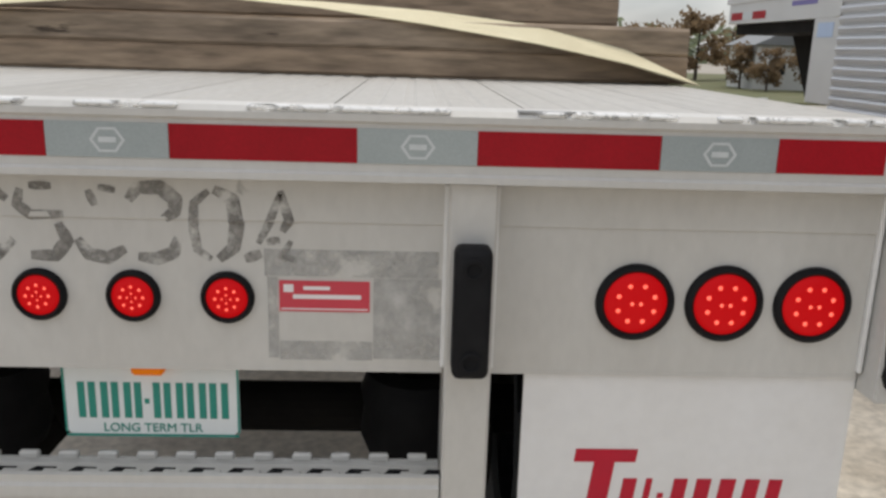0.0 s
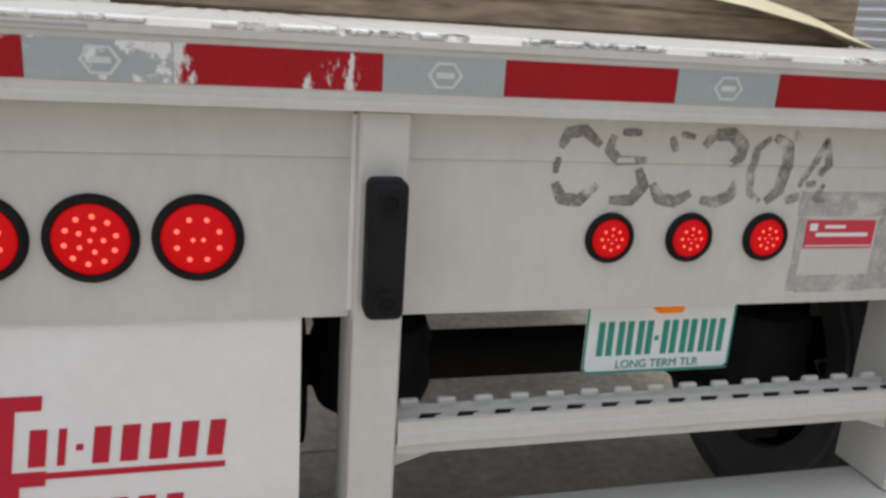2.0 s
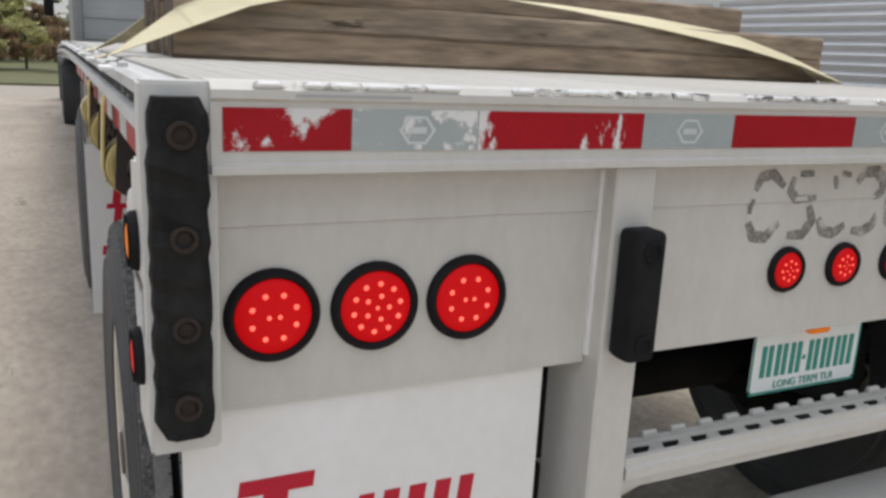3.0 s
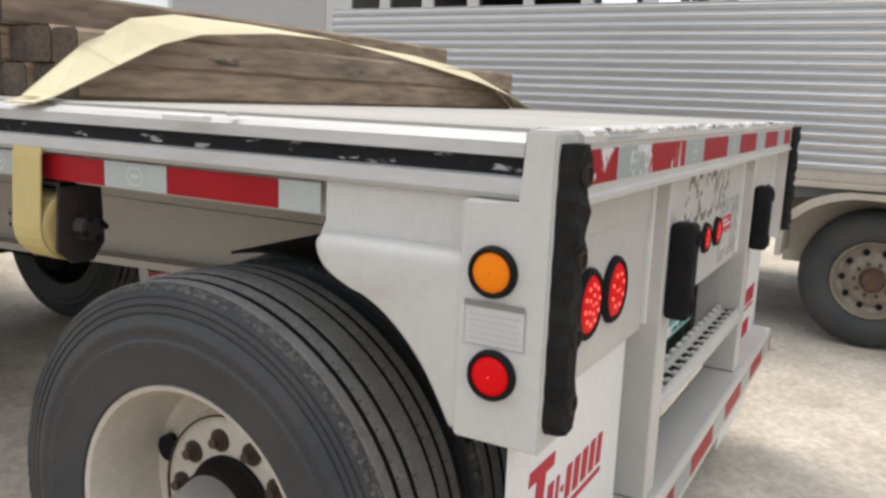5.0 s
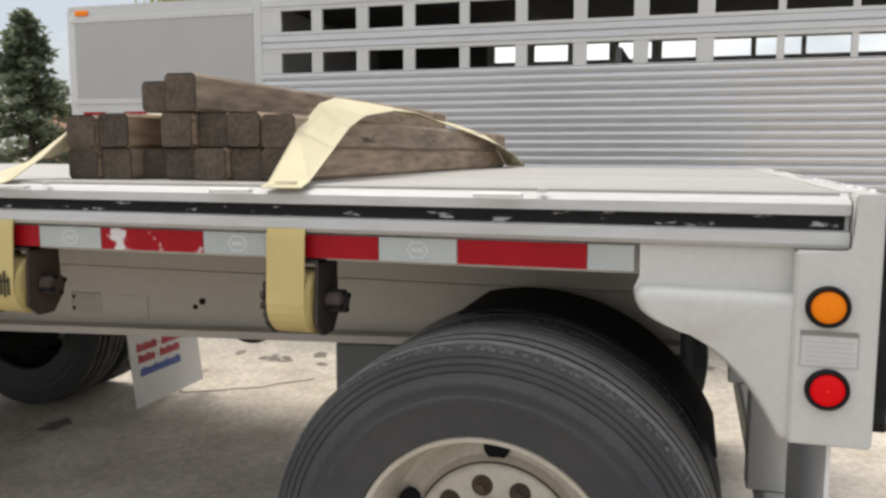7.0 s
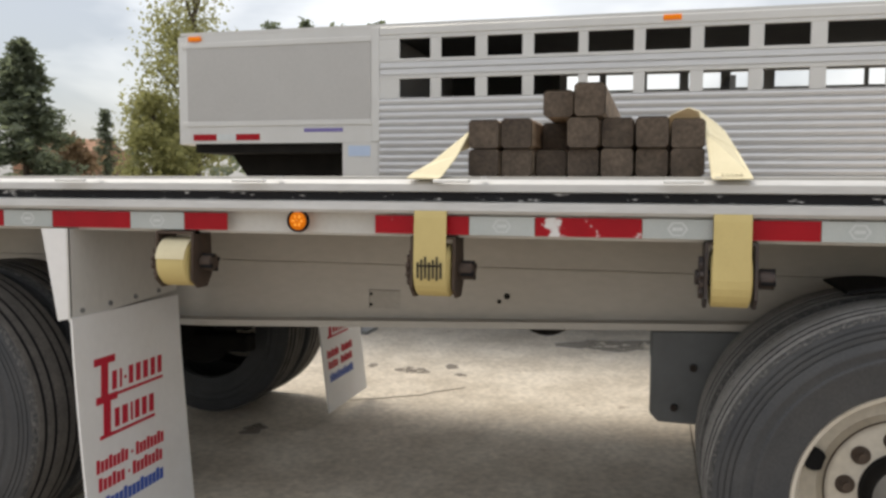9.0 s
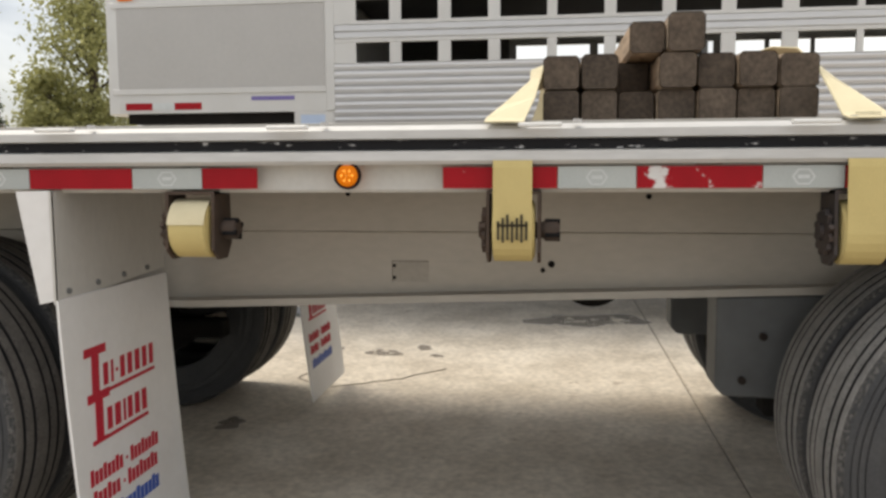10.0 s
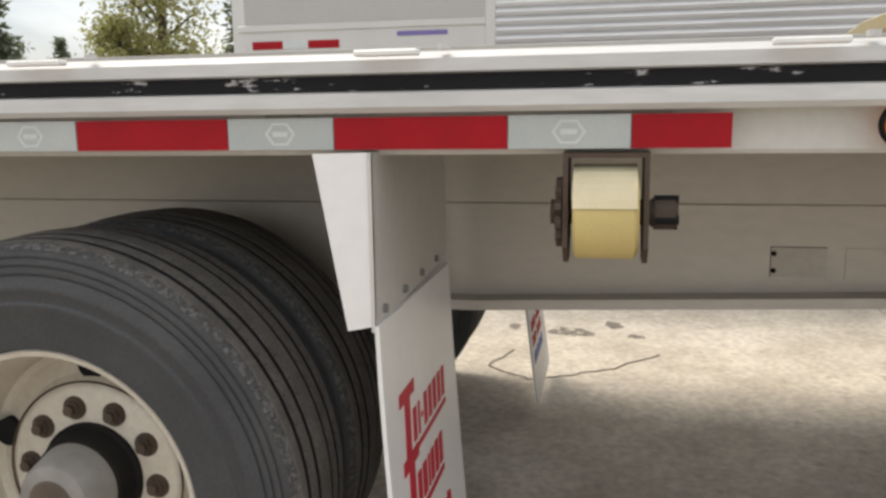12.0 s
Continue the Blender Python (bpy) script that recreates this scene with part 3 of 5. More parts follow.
# ---- lamps ----
def lamp(parent, x, z, r_out, r_in, leds, lens_mat=None, led_mat=None, face=0.0445 + RECESS):
    """A round lamp in a rubber grommet on the rear face."""
    bm = bmesh.new()
    lathe(bm, [(0.0, r_out), (-0.007, r_out - 0.001), (-0.012, r_out - 0.006), (-0.013, r_in + 0.006), (-0.009, r_in + 0.001), (0.0, r_in)], "y", seg=40)
    g = part("lamp", bm, M_BLACK, parent, "round lit lamp in a black rubber ring", smooth=50)
    g.location = (x, face, z)
    bm = bmesh.new()
    lathe(bm, [(-0.0045, r_in + 0.002), (-0.010, r_in * 0.96), (-0.0125, r_in * 0.6), (-0.0135, 0.001)], "y", seg=40)
    lens = part("lens", bm, lens_mat or M_LENSRED, g, "glowing red lens", smooth=50)
    for a, b in leds:
        bm = bmesh.new()
        bmesh.ops.create_uvsphere(bm, u_segments=8, v_segments=6, radius=r_in * 0.075, matrix=Matrix.Translation((a * r_in, -0.0125, b * r_in)) @ Matrix.Diagonal((1, 0.4, 1, 1)))
        part("led", bm, led_mat or M_LED, lens, "bright diode", smooth=60)
    return g


def ring(n, r, turn=0.0):
    return [(r * math.cos(2 * math.pi * k / n + turn), r * math.sin(2 * math.pi * k / n + turn)) for k in range(n)]


LED8 = ring(8, 0.62, 0.39) + ring(2, 0.14)
LED10 = ring(10, 0.68, 0.2) + ring(5, 0.34) + [(0, 0)]
for s in (-1, 1):
    for k in (-1, 0, 1):
        lamp(trailer, (-0.949 + k * 0.1455) if s < 0 else (0.963 + k * 0.1485), 1.067, 0.0655, 0.0515, LED10 if k == 0 and s < 0 else LED8)
for x in (-0.148, 0.0, 0.15):
    lamp(trailer, x, 1.063, 0.0435, 0.0325, ring(8, 0.55) + ring(4, 0.2))


def side_lamp(y, z, x, r_out, r_in, red, leds=()):
    g = lamp(trailer, 0, 0, r_out, r_in, leds, M_LENSRED if red else M_LENSAMB, M_LED if red else M_LEDAMB, 0.0)
    g.matrix_basis = pose(x, y, z, 0, 0, -90)
    for o in g.children:
        o["label"] = "glowing red lens" if red else "glowing amber lens"


side_lamp(0.094, 1.171, -1.2585, 0.0385, 0.0285, False)
side_lamp(0.088, 1.019, -1.2585, 0.0385, 0.0285, True, [(0, 0)])
side_lamp(2.377, 1.246, -1.2115, 0.034, 0.0265, False, ring(6, 0.5) + ring(3, 0.2))

# ---- reflective tape ----
def rear_tape(x0, x1, mt):
    return boxpart("reflective_tape", mt, trailer, (x0, x1, 0.0042, 0.0062, 1.2935, 1.3455))


def hexring(parent, c, r, axis):
    bm = bmesh.new()
    n = 6
    for rr, a in ((1.0, 0.80),):
        o, i = [], []
        for k in range(n):
            w = math.pi / 3 * k + math.pi / 6 * 0
            for lst, q in ((o, rr), (i, a)):
                u, v = r * q * math.cos(w) * 1.25, r * q * math.sin(w)
                p = (c[0] + u, c[1], c[2] + v) if axis == "y" else (c[0], c[1] + u, c[2] + v)
                lst.append(bm.verts.new(p))
        for k in range(n):
            bm.faces.new((o[k], o[(k + 1) % n], i[(k + 1) % n], i[k]))
    u, v = r * 0.62, r * 0.20
    bm.faces.new([bm.verts.new((c[0] + p, c[1], c[2] + q) if axis == "y" else (c[0], c[1] + p, c[2] + q)) for p, q in ((-u, -v), (u, -v), (u, v), (-u, v))])
    return part("ring_mark", bm, M_RING, parent, "pale ring mark")


P = 0.4565
for k in range(-3, 3):
    x0 = 0.085 + P * k
    a, b = max(x0, -1.166), min(x0 + 0.2765, 1.166)
    if b > a:
        rear_tape(a, b, M_REDWORN if x0 < -1.0 else M_REDSPOT if x0 < -0.6 else M_RED)
    a, b = max(x0 + 0.2775, -1.166), min(x0 + P - 0.001, 1.166)
    if b > a:
        t = rear_tape(a, b, M_WTAPEWORN if x0 < -1.0 else M_WTAPE)
        hexring(t, ((x0 + 0.2775 + x0 + P) / 2, 0.0036, 1.3195), 0.021, "y")


def side_tape(y0, y1, mt, s=-1):
    return boxpart("reflective_tape", mt, trailer, (s * 1.2105, s * 1.2130, y0, y1, 1.2145, 1.2655))


# pieces along the side, from the rear forward
for s in (-1, 1):
    for y0, y1, red in ((0.438, 0.530, 0), (0.530, 0.800, 1), (0.800, 0.975, 0), (0.975, 1.230, 1), (1.230, 1.407, 0), (1.407, 1.689, 1), (1.689, 1.870, 0), (1.870, 2.144, 1),
                        (2.606, 2.751, 1), (2.751, 2.937, 0), (2.937, 3.219, 1), (3.219, 3.403, 0), (3.403, 3.685, 1), (3.685, 3.867, 0), (3.867, 4.142, 1)):
        t = side_tape(y0 + 0.001, y1 - 0.001, (M_REDWORN if 1.38 < y0 < 1.45 else M_RED) if red else M_WTAPESIDE, s)
        if not red and y1 - y0 > 0.1:
            hexring(t, (s * 1.2135, (y0 + y1) / 2, 1.240), 0.021, "x")

# ---- side box: maker's label, quarter panel ----
lab = boxpart("maker_label", M_LABEL, trailer, (-1.2598, -1.2582, 0.042, 0.135, 1.062, 1.121))
boxpart("label_edge", M_BAR, lab, (-1.2590, -1.2583, 0.0395, 0.1375, 1.0595, 1.1235))
boxpart("label_head", M_LABELHEAD, lab, (-1.2612, -1.2600, 0.042, 0.137, 1.118, 1.127))
for k in range(5):
    boxpart("print_bar", M_LABELTEXT, lab, (-1.2604, -1.2599, 0.047 + 0.004 * (k % 2), 0.128, 1.069 + 0.009 * k, 1.0725 + 0.009 * k))
for s in (-1, 1):
    out = [(0.142, 1.270), (0.142, 0.901), (0.166, 0.911), (0.191, 0.956), (0.221, 1.003), (0.261, 1.048), (0.306, 1.085), (0.356, 1.112), (0.396, 1.125), (0.424, 1.141), (0.436, 1.163), (0.437, 1.186), (0.428, 1.205), (0.428, 1.270)]
    # round the wheel cut off smoothly
    cut = []
    for k in range(2, 12):
        p0, p1, p2, p3 = out[max(k - 1, 2)], out[k], out[min(k + 1, 12)], out[min(k + 2, 12)]
        for f in ((0.0, 0.33, 0.67) if k < 11 else (0.0,)):
            cut.append(tuple(0.5 * (2 * v1 + (v2 - v0) * f + (2 * v0 - 5 * v1 + 4 * v2 - v3) * f ** 2 + (3 * v1 - v0 - 3 * v2 + v3) * f ** 3) for v0, v1, v2, v3 in zip(p0, p1, p2, p3)))
    out = out[:2] + cut + out[12:]
    bm = bmesh.new()
    prism(bm, out, "x", s * 1.2115, s * 1.2085)
    q = part("quarter_panel", bm, M_PAINTSIDE, trailer, "white quarter panel cut round the wheel")
    out2 = [(0.142, 1.190), (0.142, 0.9015)] + [p for p in cut if p[1] < 1.176] + [(0.4365, 1.178), (0.425, 1.190)]
    bm = bmesh.new()
    rings = []
    for x, f in ((1.2120, 1.0), (1.2250, 0.992), (1.2360, 0.972), (1.2430, 0.938), (1.2465, 0.89), (1.2475, 0.83)):
        rings.append([bm.verts.new((s * x, 0.142 + (y - 0.142) * f, 1.03 + (z - 1.03) * f)) for y, z in out2])
    for p, r in zip(rings, rings[1:]):
        for k in range(len(out2)):
            n = (k + 1) % len(out2)
            bm.faces.new((p[k], p[n], r[n], r[k]))
    bm.faces.new(rings[-1])
    part("bulged_skirt", bm, M_PAINTSIDE, q, "", smooth=50)

# ---- wheels ----
def dual_wheel(s, yc, zc=0.559):
    """A dual wheel: two tyres, a painted disc rim with hand holes, a hub."""
    w = new("dual_wheel")
    w.parent = trailer
    w["label"] = "dusty black dual truck wheel on a cream rim"
    inset = 0.012 if yc < 2 else 0.035
    w.matrix_basis = pose(inset, yc, zc) if s < 0 else pose(-inset, yc, zc, 0, 0, 180)
    R = 0.527
    for x0 in (-1.268, -0.955):
        bm = bmesh.new()
        X = [x0 + 0.262 * k for k in (0.09, 0.02, 0.0, 0.0, 0.012, 0.012, 0.03, 0.055, 0.09, 0.15)]
        side = [(X[0], 0.292), (X[1], 0.300), (X[2] - 0.002, 0.335), (X[3] - 0.006, 0.372), (X[3] - 0.009, 0.378), (X[3] - 0.009, 0.386), (X[4] - 0.007, 0.391), (X[4] - 0.007, 0.405), (X[5] - 0.010, 0.410), (X[5] - 0.010, 0.418), (X[5] - 0.006, 0.424), (X[5] - 0.003, 0.436), (X[5] + 0.001, 0.437), (X[5] + 0.001, 0.440), (X[5] - 0.002, 0.441), (X[6] - 0.006, 0.4515), (X[6] - 0.002, 0.4525), (X[6] - 0.002, 0.4555), (X[6] - 0.005, 0.4565), (X[6] - 0.003, 0.466), (X[6] + 0.001, 0.467), (X[6] + 0.001, 0.470), (X[6] - 0.001, 0.471), (X[7] - 0.006, 0.4835), (X[7] + 0.002, 0.491), (X[8], 0.493)]
        other = [(2 * (x0 + 0.131) - a, r) for a, r in side[::-1]]
        lathe(bm, side, "x", seg=72)
        lathe(bm, other, "x", seg=72)
        ty = part("tyre", bm, M_TYRE, w, "worn black tyre", smooth=40)
        bm = bmesh.new()
        pr = [(x0 + 0.0235, 0.493)]
        e = [0.0235, 0.0495, 0.0630, 0.0935, 0.1065, 0.1555, 0.1685, 0.199, 0.2125, 0.2385]
        for k in range(0, 10, 2):
            a, b = x0 + e[k], x0 + e[k + 1]
            cr = 0.006 * (1 - abs((a + b) / 2 - x0 - 0.131) / 0.131)
            pr += [(a, 0.4945 + cr), (b, 0.4945 + cr)]
            if k < 8:
                pr += [(b + 0.001, 0.478), (x0 + e[k + 2] - 0.001, 0.478)]
        pr += [(x0 + 0.2385, 0.493)]
        lathe(bm, pr, "x", seg=72)
        # front axle gets the darker copy, for the shade round its wheels
        part("tread", bm, M_TREAD if yc < 2 else M_TREADSHADE, ty, "ribbed dusty tread", smooth=30)
        # black liners paint the shade into the tread grooves
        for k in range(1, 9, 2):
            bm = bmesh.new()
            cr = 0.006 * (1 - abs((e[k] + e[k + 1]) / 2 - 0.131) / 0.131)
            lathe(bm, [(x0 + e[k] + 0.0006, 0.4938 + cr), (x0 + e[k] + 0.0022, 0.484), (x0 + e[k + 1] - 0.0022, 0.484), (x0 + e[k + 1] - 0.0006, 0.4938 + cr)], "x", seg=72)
            part("groove_shade", bm, M_HOLLOWSHADE, ty, "tread groove lined near-black for shade", smooth=30)
        bm = bmesh.new()
        lathe(bm, [(x0 + 0.0065, 0.4835), (x0 + 0.014, 0.4915), (x0 + 0.0235, 0.4945)], "x", seg=72)
        part("shoulder_scuff", bm, M_SCUFF, ty, "pale scuffed shoulder", smooth=30)
        bm = bmesh.new()
        rs = random.Random(5)
        for k in range(110 * 8):
            i = 1 + k % 8
            w0 = 2 * math.pi * (k // 8 + 0.5 * (i % 3) + rs.uniform(-0.2, 0.2)) / 110
            dx, hw = rs.uniform(0.003, 0.006) * (-1 if i % 2 else 1), 0.0009
            rr = 0.4962 + 0.006 * (1 - abs(e[i] + dx / 2 - 0.131) / 0.131)
            vs = [bm.verts.new((x0 + e[i] + q, rr * math.cos(w0 + o), rr * math.sin(w0 + o))) for q, o in ((0, -hw / rr * 2), (dx, -hw / rr), (dx, hw / rr), (0, hw / rr * 2))]
            bm.faces.new(vs)
        sp = part("tread_cut", bm, M_HOLLOWSHADE, ty, "small dark tread cuts")
        sp["kind"] = "stuff"
    # rim with a dished disc
    bm = bmesh.new()
    lathe(bm, [(-1.232, 0.284), (-1.246, 0.290), (-1.254, 0.298), (-1.259, 0.294), (-1.255, 0.284), (-1.22, 0.272), (-1.15, 0.262), (-1.095, 0.256), (-1.085, 0.242), (-1.098, 0.205), (-1.122, 0.190), (-1.130, 0.178), (-1.130, 0.105)], "x", seg=72)
    rim = part("rim", bm, M_RIM, w, "cream painted steel rim", smooth=35)
    bm = bmesh.new()
    lathe(bm, [(-1.1285, 0.1925), (-1.1235, 0.1945), (-1.1200, 0.1925), (-1.1235, 0.1900)], "x", seg=60, closed=True)
    part("disc_seam", bm, M_NUT, rim, "dirty seam round the disc", smooth=40)
    # black discs paint the shade of the hand holes on the rim
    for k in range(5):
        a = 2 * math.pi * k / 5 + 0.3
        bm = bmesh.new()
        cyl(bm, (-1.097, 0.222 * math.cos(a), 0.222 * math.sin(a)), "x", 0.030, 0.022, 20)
        part("hand_hole", bm, M_HOLLOWSHADE, rim, "dark hand hole")
    for k in range(10):
        a = 2 * math.pi * k / 10 + 0.1
        bm = bmesh.new()
        cyl(bm, (-1.132, 0.142 * math.cos(a), 0.142 * math.sin(a)), "x", 0.0245, 0.010, 20, bev=0.003)
        cyl(bm, (-1.138, 0.142 * math.cos(a), 0.142 * math.sin(a)), "x", 0.018, 0.012, 6, bev=0.002)
        cyl(bm, (-1.146, 0.142 * math.cos(a), 0.142 * math.sin(a)), "x", 0.011, 0.018, 10)
        part("wheel_nut", bm, M_NUT, rim, "grimy brown wheel nut")
    bm = bmesh.new()
    lathe(bm, [(-1.125, 0.110), (-1.138, 0.110), (-1.142, 0.102), (-1.18, 0.094), (-1.185, 0.088)], "x", seg=40)
    part("hub_flange", bm, M_DARK, w, "black greasy hub", smooth=35)
    bm = bmesh.new()
    lathe(bm, [(-1.175, 0.090), (-1.245, 0.076), (-1.257, 0.070), (-1.263, 0.05), (-1.264, 0.001)], "x", seg=40)
    part("hub_cap", bm, M_HUBCAP, w, "dirty round hub cap", smooth=35)
    bm = bmesh.new()
    lathe(bm, [(-1.2635, 0.046), (-1.268, 0.043), (-1.269, 0.001)], "x", seg=32)
    part("hub_window", bm, M_HUB, w, "dark round hub window", smooth=35)
    return w


AXLES = (0.735, 3.795)
for yc in AXLES:
    for s in (-1, 1):
        dual_wheel(s, yc)
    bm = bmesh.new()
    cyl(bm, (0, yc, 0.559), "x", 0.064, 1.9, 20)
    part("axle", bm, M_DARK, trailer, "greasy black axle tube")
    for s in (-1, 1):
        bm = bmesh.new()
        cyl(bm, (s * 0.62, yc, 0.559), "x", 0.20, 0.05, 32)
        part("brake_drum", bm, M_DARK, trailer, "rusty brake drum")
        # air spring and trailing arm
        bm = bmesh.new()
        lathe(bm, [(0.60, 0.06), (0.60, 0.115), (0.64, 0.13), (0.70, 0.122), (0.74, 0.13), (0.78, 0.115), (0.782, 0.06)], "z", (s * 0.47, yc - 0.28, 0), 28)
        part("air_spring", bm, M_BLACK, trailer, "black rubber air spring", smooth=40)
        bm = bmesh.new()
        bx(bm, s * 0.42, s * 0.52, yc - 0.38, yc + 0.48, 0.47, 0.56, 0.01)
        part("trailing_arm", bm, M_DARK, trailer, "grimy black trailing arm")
        bm = bmesh.new()
        top = 0.86 if yc < 2 else 0.797
        prism(bm, [(yc + 0.30, top + 0.01), (yc + 0.640, top), (yc + 0.640, 0.575), (yc + 0.612, 0.545), (yc + 0.33, 0.54)], "x", s * 0.415, s * 0.565)
        bmesh.ops.bevel(bm, geom=bm.edges[:], offset=0.006, segments=1, affect='EDGES')
        hg = part("hanger", bm, M_HANGER, trailer, "grey steel suspension hanger")
        for dy, dz in ((0.42, 0.62), (0.5, 0.74), (0.56, 0.60)):
            bm = bmesh.new()
            cyl(bm, (s * 0.57, yc + dy, dz), "x", 0.03 if dz < 0.6 else 0.012, 0.02, 12)
            part("pivot_bolt", bm, M_PADBOLT, hg, "dark rusty bolt")
# black mudguards over the rear wheels
for s in (-1, 1):
    bm = bmesh.new()
    v = []
    for k in range(25):
        a = radians(24 + 80 * k / 24)
        for r in (0.514, 0.521):
            for x in (0.66, 0.985):
                v.append(bm.verts.new((s * x, 0.735 - r * math.cos(a), 0.559 + r * math.sin(a))))
    for k in range(24):
        o, p = v[4 * k:4 * k + 4], v[4 * k + 4:4 * k + 8]
        for a, b in ((0, 1), (1, 3), (3, 2), (2, 0)):
            bm.faces.new((o[a], o[b], p[b], p[a]))
    part("mudguard", bm, M_BLACK, trailer, "black plastic wheel guard", smooth=40)
# bar coloured black to carry the shade behind the plate
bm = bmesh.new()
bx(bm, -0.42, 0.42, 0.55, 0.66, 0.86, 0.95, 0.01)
part("air_tank_bar", bm, M_DARK, trailer, "cross bar between the beams, blackened for shade")
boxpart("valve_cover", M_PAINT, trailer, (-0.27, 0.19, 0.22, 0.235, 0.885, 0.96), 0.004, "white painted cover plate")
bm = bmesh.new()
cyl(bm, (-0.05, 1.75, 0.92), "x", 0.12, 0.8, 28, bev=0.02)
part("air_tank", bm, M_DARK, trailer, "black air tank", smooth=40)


# ---- mud flaps ----
def marks(parent, x0, zt, y, bend=None):
    """The printed marks of a flap, drawn as plain slanted blocks: two big red lines, two small ones, a blue one."""
    def slab(name, mt, a, b, lo, hi, sl=0.12, lift=0.0):
        bm = bmesh.new()
        prism(bm, [(a + lo * sl, zt + lo), (b + lo * sl, zt + lo), (b + hi * sl, zt + hi), (a + hi * sl, zt + hi)], "y", y, y - 0.0015 - lift)
        if bend:
            for v in bm.verts:
                v.co.y += bend(v.co.z)
        return part(name, bm, mt, parent)
    for row, (lo, first, widths) in enumerate(((-0.118, 0.0, (0.028, 0.013, 0.012, 0.028, 0.030, 0.032, 0.030, 0.028)), (-0.245, 0.012, (0.028, 0.034, 0.012, 0.028, 0.03, 0.03)))):
        slab("print_block", M_PRINTRED, x0 + first, x0 + first + 0.108, lo + 0.094, lo + 0.118, lift=0.0008 * row)
        slab("print_block", M_PRINTRED, x0 + first + 0.036, x0 + first + 0.072, lo - 0.012, lo + 0.094, lift=0.0008 * row)
        slab("print_block", M_PRINTRED, x0 + first + 0.018, x0 + first + 0.09, lo - 0.022, lo - 0.010, lift=0.0008 * row)
        x = x0 + first + 0.094
        for w in widths:
            slab("print_block", M_PRINTRED, x, x + w * 0.86, lo + (0.024 if w < 0.013 and row == 0 and x > x0 + 0.15 else 0), lo + (0.034 if w < 0.013 and row == 0 and x > x0 + 0.15 else 0.062), lift=0.0008 * row)
            x += w + 0.0125
        slab("print_block", M_PRINTRED, x0 + first + 0.09, x - 0.01, lo - 0.022, lo - 0.012, lift=0.0008 * row)
    for lo, a, ws in ((-0.372, 0.01, (0.17, 0.012, 0.17)), (-0.432, 0.02, (0.14, 0.012, 0.18))):
        x = x0 + a
        for w in ws:
            n = max(1, int(w / 0.021))
            for k in range(n):
                slab("print_bar", M_PRINTRED, x + k * w / n, x + (k + 0.72) * w / n, lo + (0.015 if n == 1 else 0), lo + (0.024 if n == 1 else 0.036 + 0.008 * (k % 3 == 0)))
            x += w + 0.014
    for k in range(15):
        slab("print_bar", M_PRINTBLUE, x0 + 0.03 + k * 0.0235, x0 + 0.03 + (k + 0.78) * 0.0235, -0.502, -0.464 + 0.008 * (k % 4 == 1))


def flap(x0, x1, y, z0, z1, lean=0.0, text=True, zt=0.0):
    fl = new("mud_flap")
    fl.parent = trailer
    fl["label"] = "white mud flap with red and blue print"
    bm = bmesh.new()
    n = 8
    rows = []
    for k in range(n + 1):
        z = z1 + (z0 - z1) * k / n
        yy = y + lean * (k / n) ** 1.3
        rows.append([bm.verts.new((x, yy + d, z)) for x in (x0, x0 + (x1 - x0) * 0.5, x1) for d in (-0.004, 0.004)])
    for p, q in zip(rows, rows[1:]):
        for a, b in ((0, 2), (2, 4), (4, 5), (5, 3), (3, 1), (1, 0)):
            bm.faces.new((p[a], p[b], q[b], q[a]))
    bm.faces.new([rows[0][i] for i in (0, 2, 4, 5, 3, 1)])
    bm.faces.new([rows[-1][i] for i in (0, 2, 4, 5, 3, 1)])
    part("sheet", bm, M_WHITE, fl, "white plastic sheet", smooth=60)
    if text:
        marks(fl, x0 + text, zt, y - 0.0045, lambda z: lean * max(0.0, (z1 - z) / (z1 - z0)) ** 1.3)
    return fl


flap(-1.214, -0.652, 0.072, 0.20, 0.944, 0.0, 0.075, 0.822)
flap(0.640, 1.212, 0.072, 0.20, 0.944, 0.0, 0.098, 0.796)
for s in (-1, 1):
    a, b = sorted((s * 1.225, s * 0.630))
    flap(a, b, 3.152 if s < 0 else 3.125, 0.12, 0.925, -0.055 if s < 0 else -0.08, 0.088, 0.775)
    rear_y = 3.158
    bm = bmesh.new()
    prism(bm, [(a, 0.915 if s < 0 else 0.945), (b, 0.945 if s < 0 else 0.915), (b, 1.210), (a, 1.210)], "y", rear_y - 0.003, rear_y + 0.003)
    br = part("flap_bracket", bm, M_PAINT, trailer, "folded sheet metal flap bracket")
    bm = bmesh.new()
    prism(bm, [(rear_y - 0.003, 0.925), (rear_y + 0.045, 0.915), (rear_y + 0.096, 1.2085), (rear_y - 0.003, 1.210)], "x", s * 1.222, s * 1.2165)
    part("flange", bm, M_WHITE, br)
    for k in range(4):
        bm = bmesh.new()
        cyl(bm, (s * (1.17 - 0.14 * k), rear_y - 0.005, 0.944 + 0.004 * k), "y", 0.008, 0.01, 10)
        part("bolt", bm, M_GALV, br)

# ---- number plate and rear markings ----
plate = new("number_plate")
plate.parent = trailer
plate["label"] = "white number plate with green bars"
bm = bmesh.new()
bx(bm, -0.147, 0.153, 0.1045, 0.106, 0.791, 0.942)
bmesh.ops.bevel(bm, geom=[e for e in bm.edges if abs((e.verts[0].co - e.verts[1].co).y) > 0.001], offset=0.010, segments=3, affect='EDGES')
part("plate_sheet", bm, M_PLATE, plate)
bm = bmesh.new()
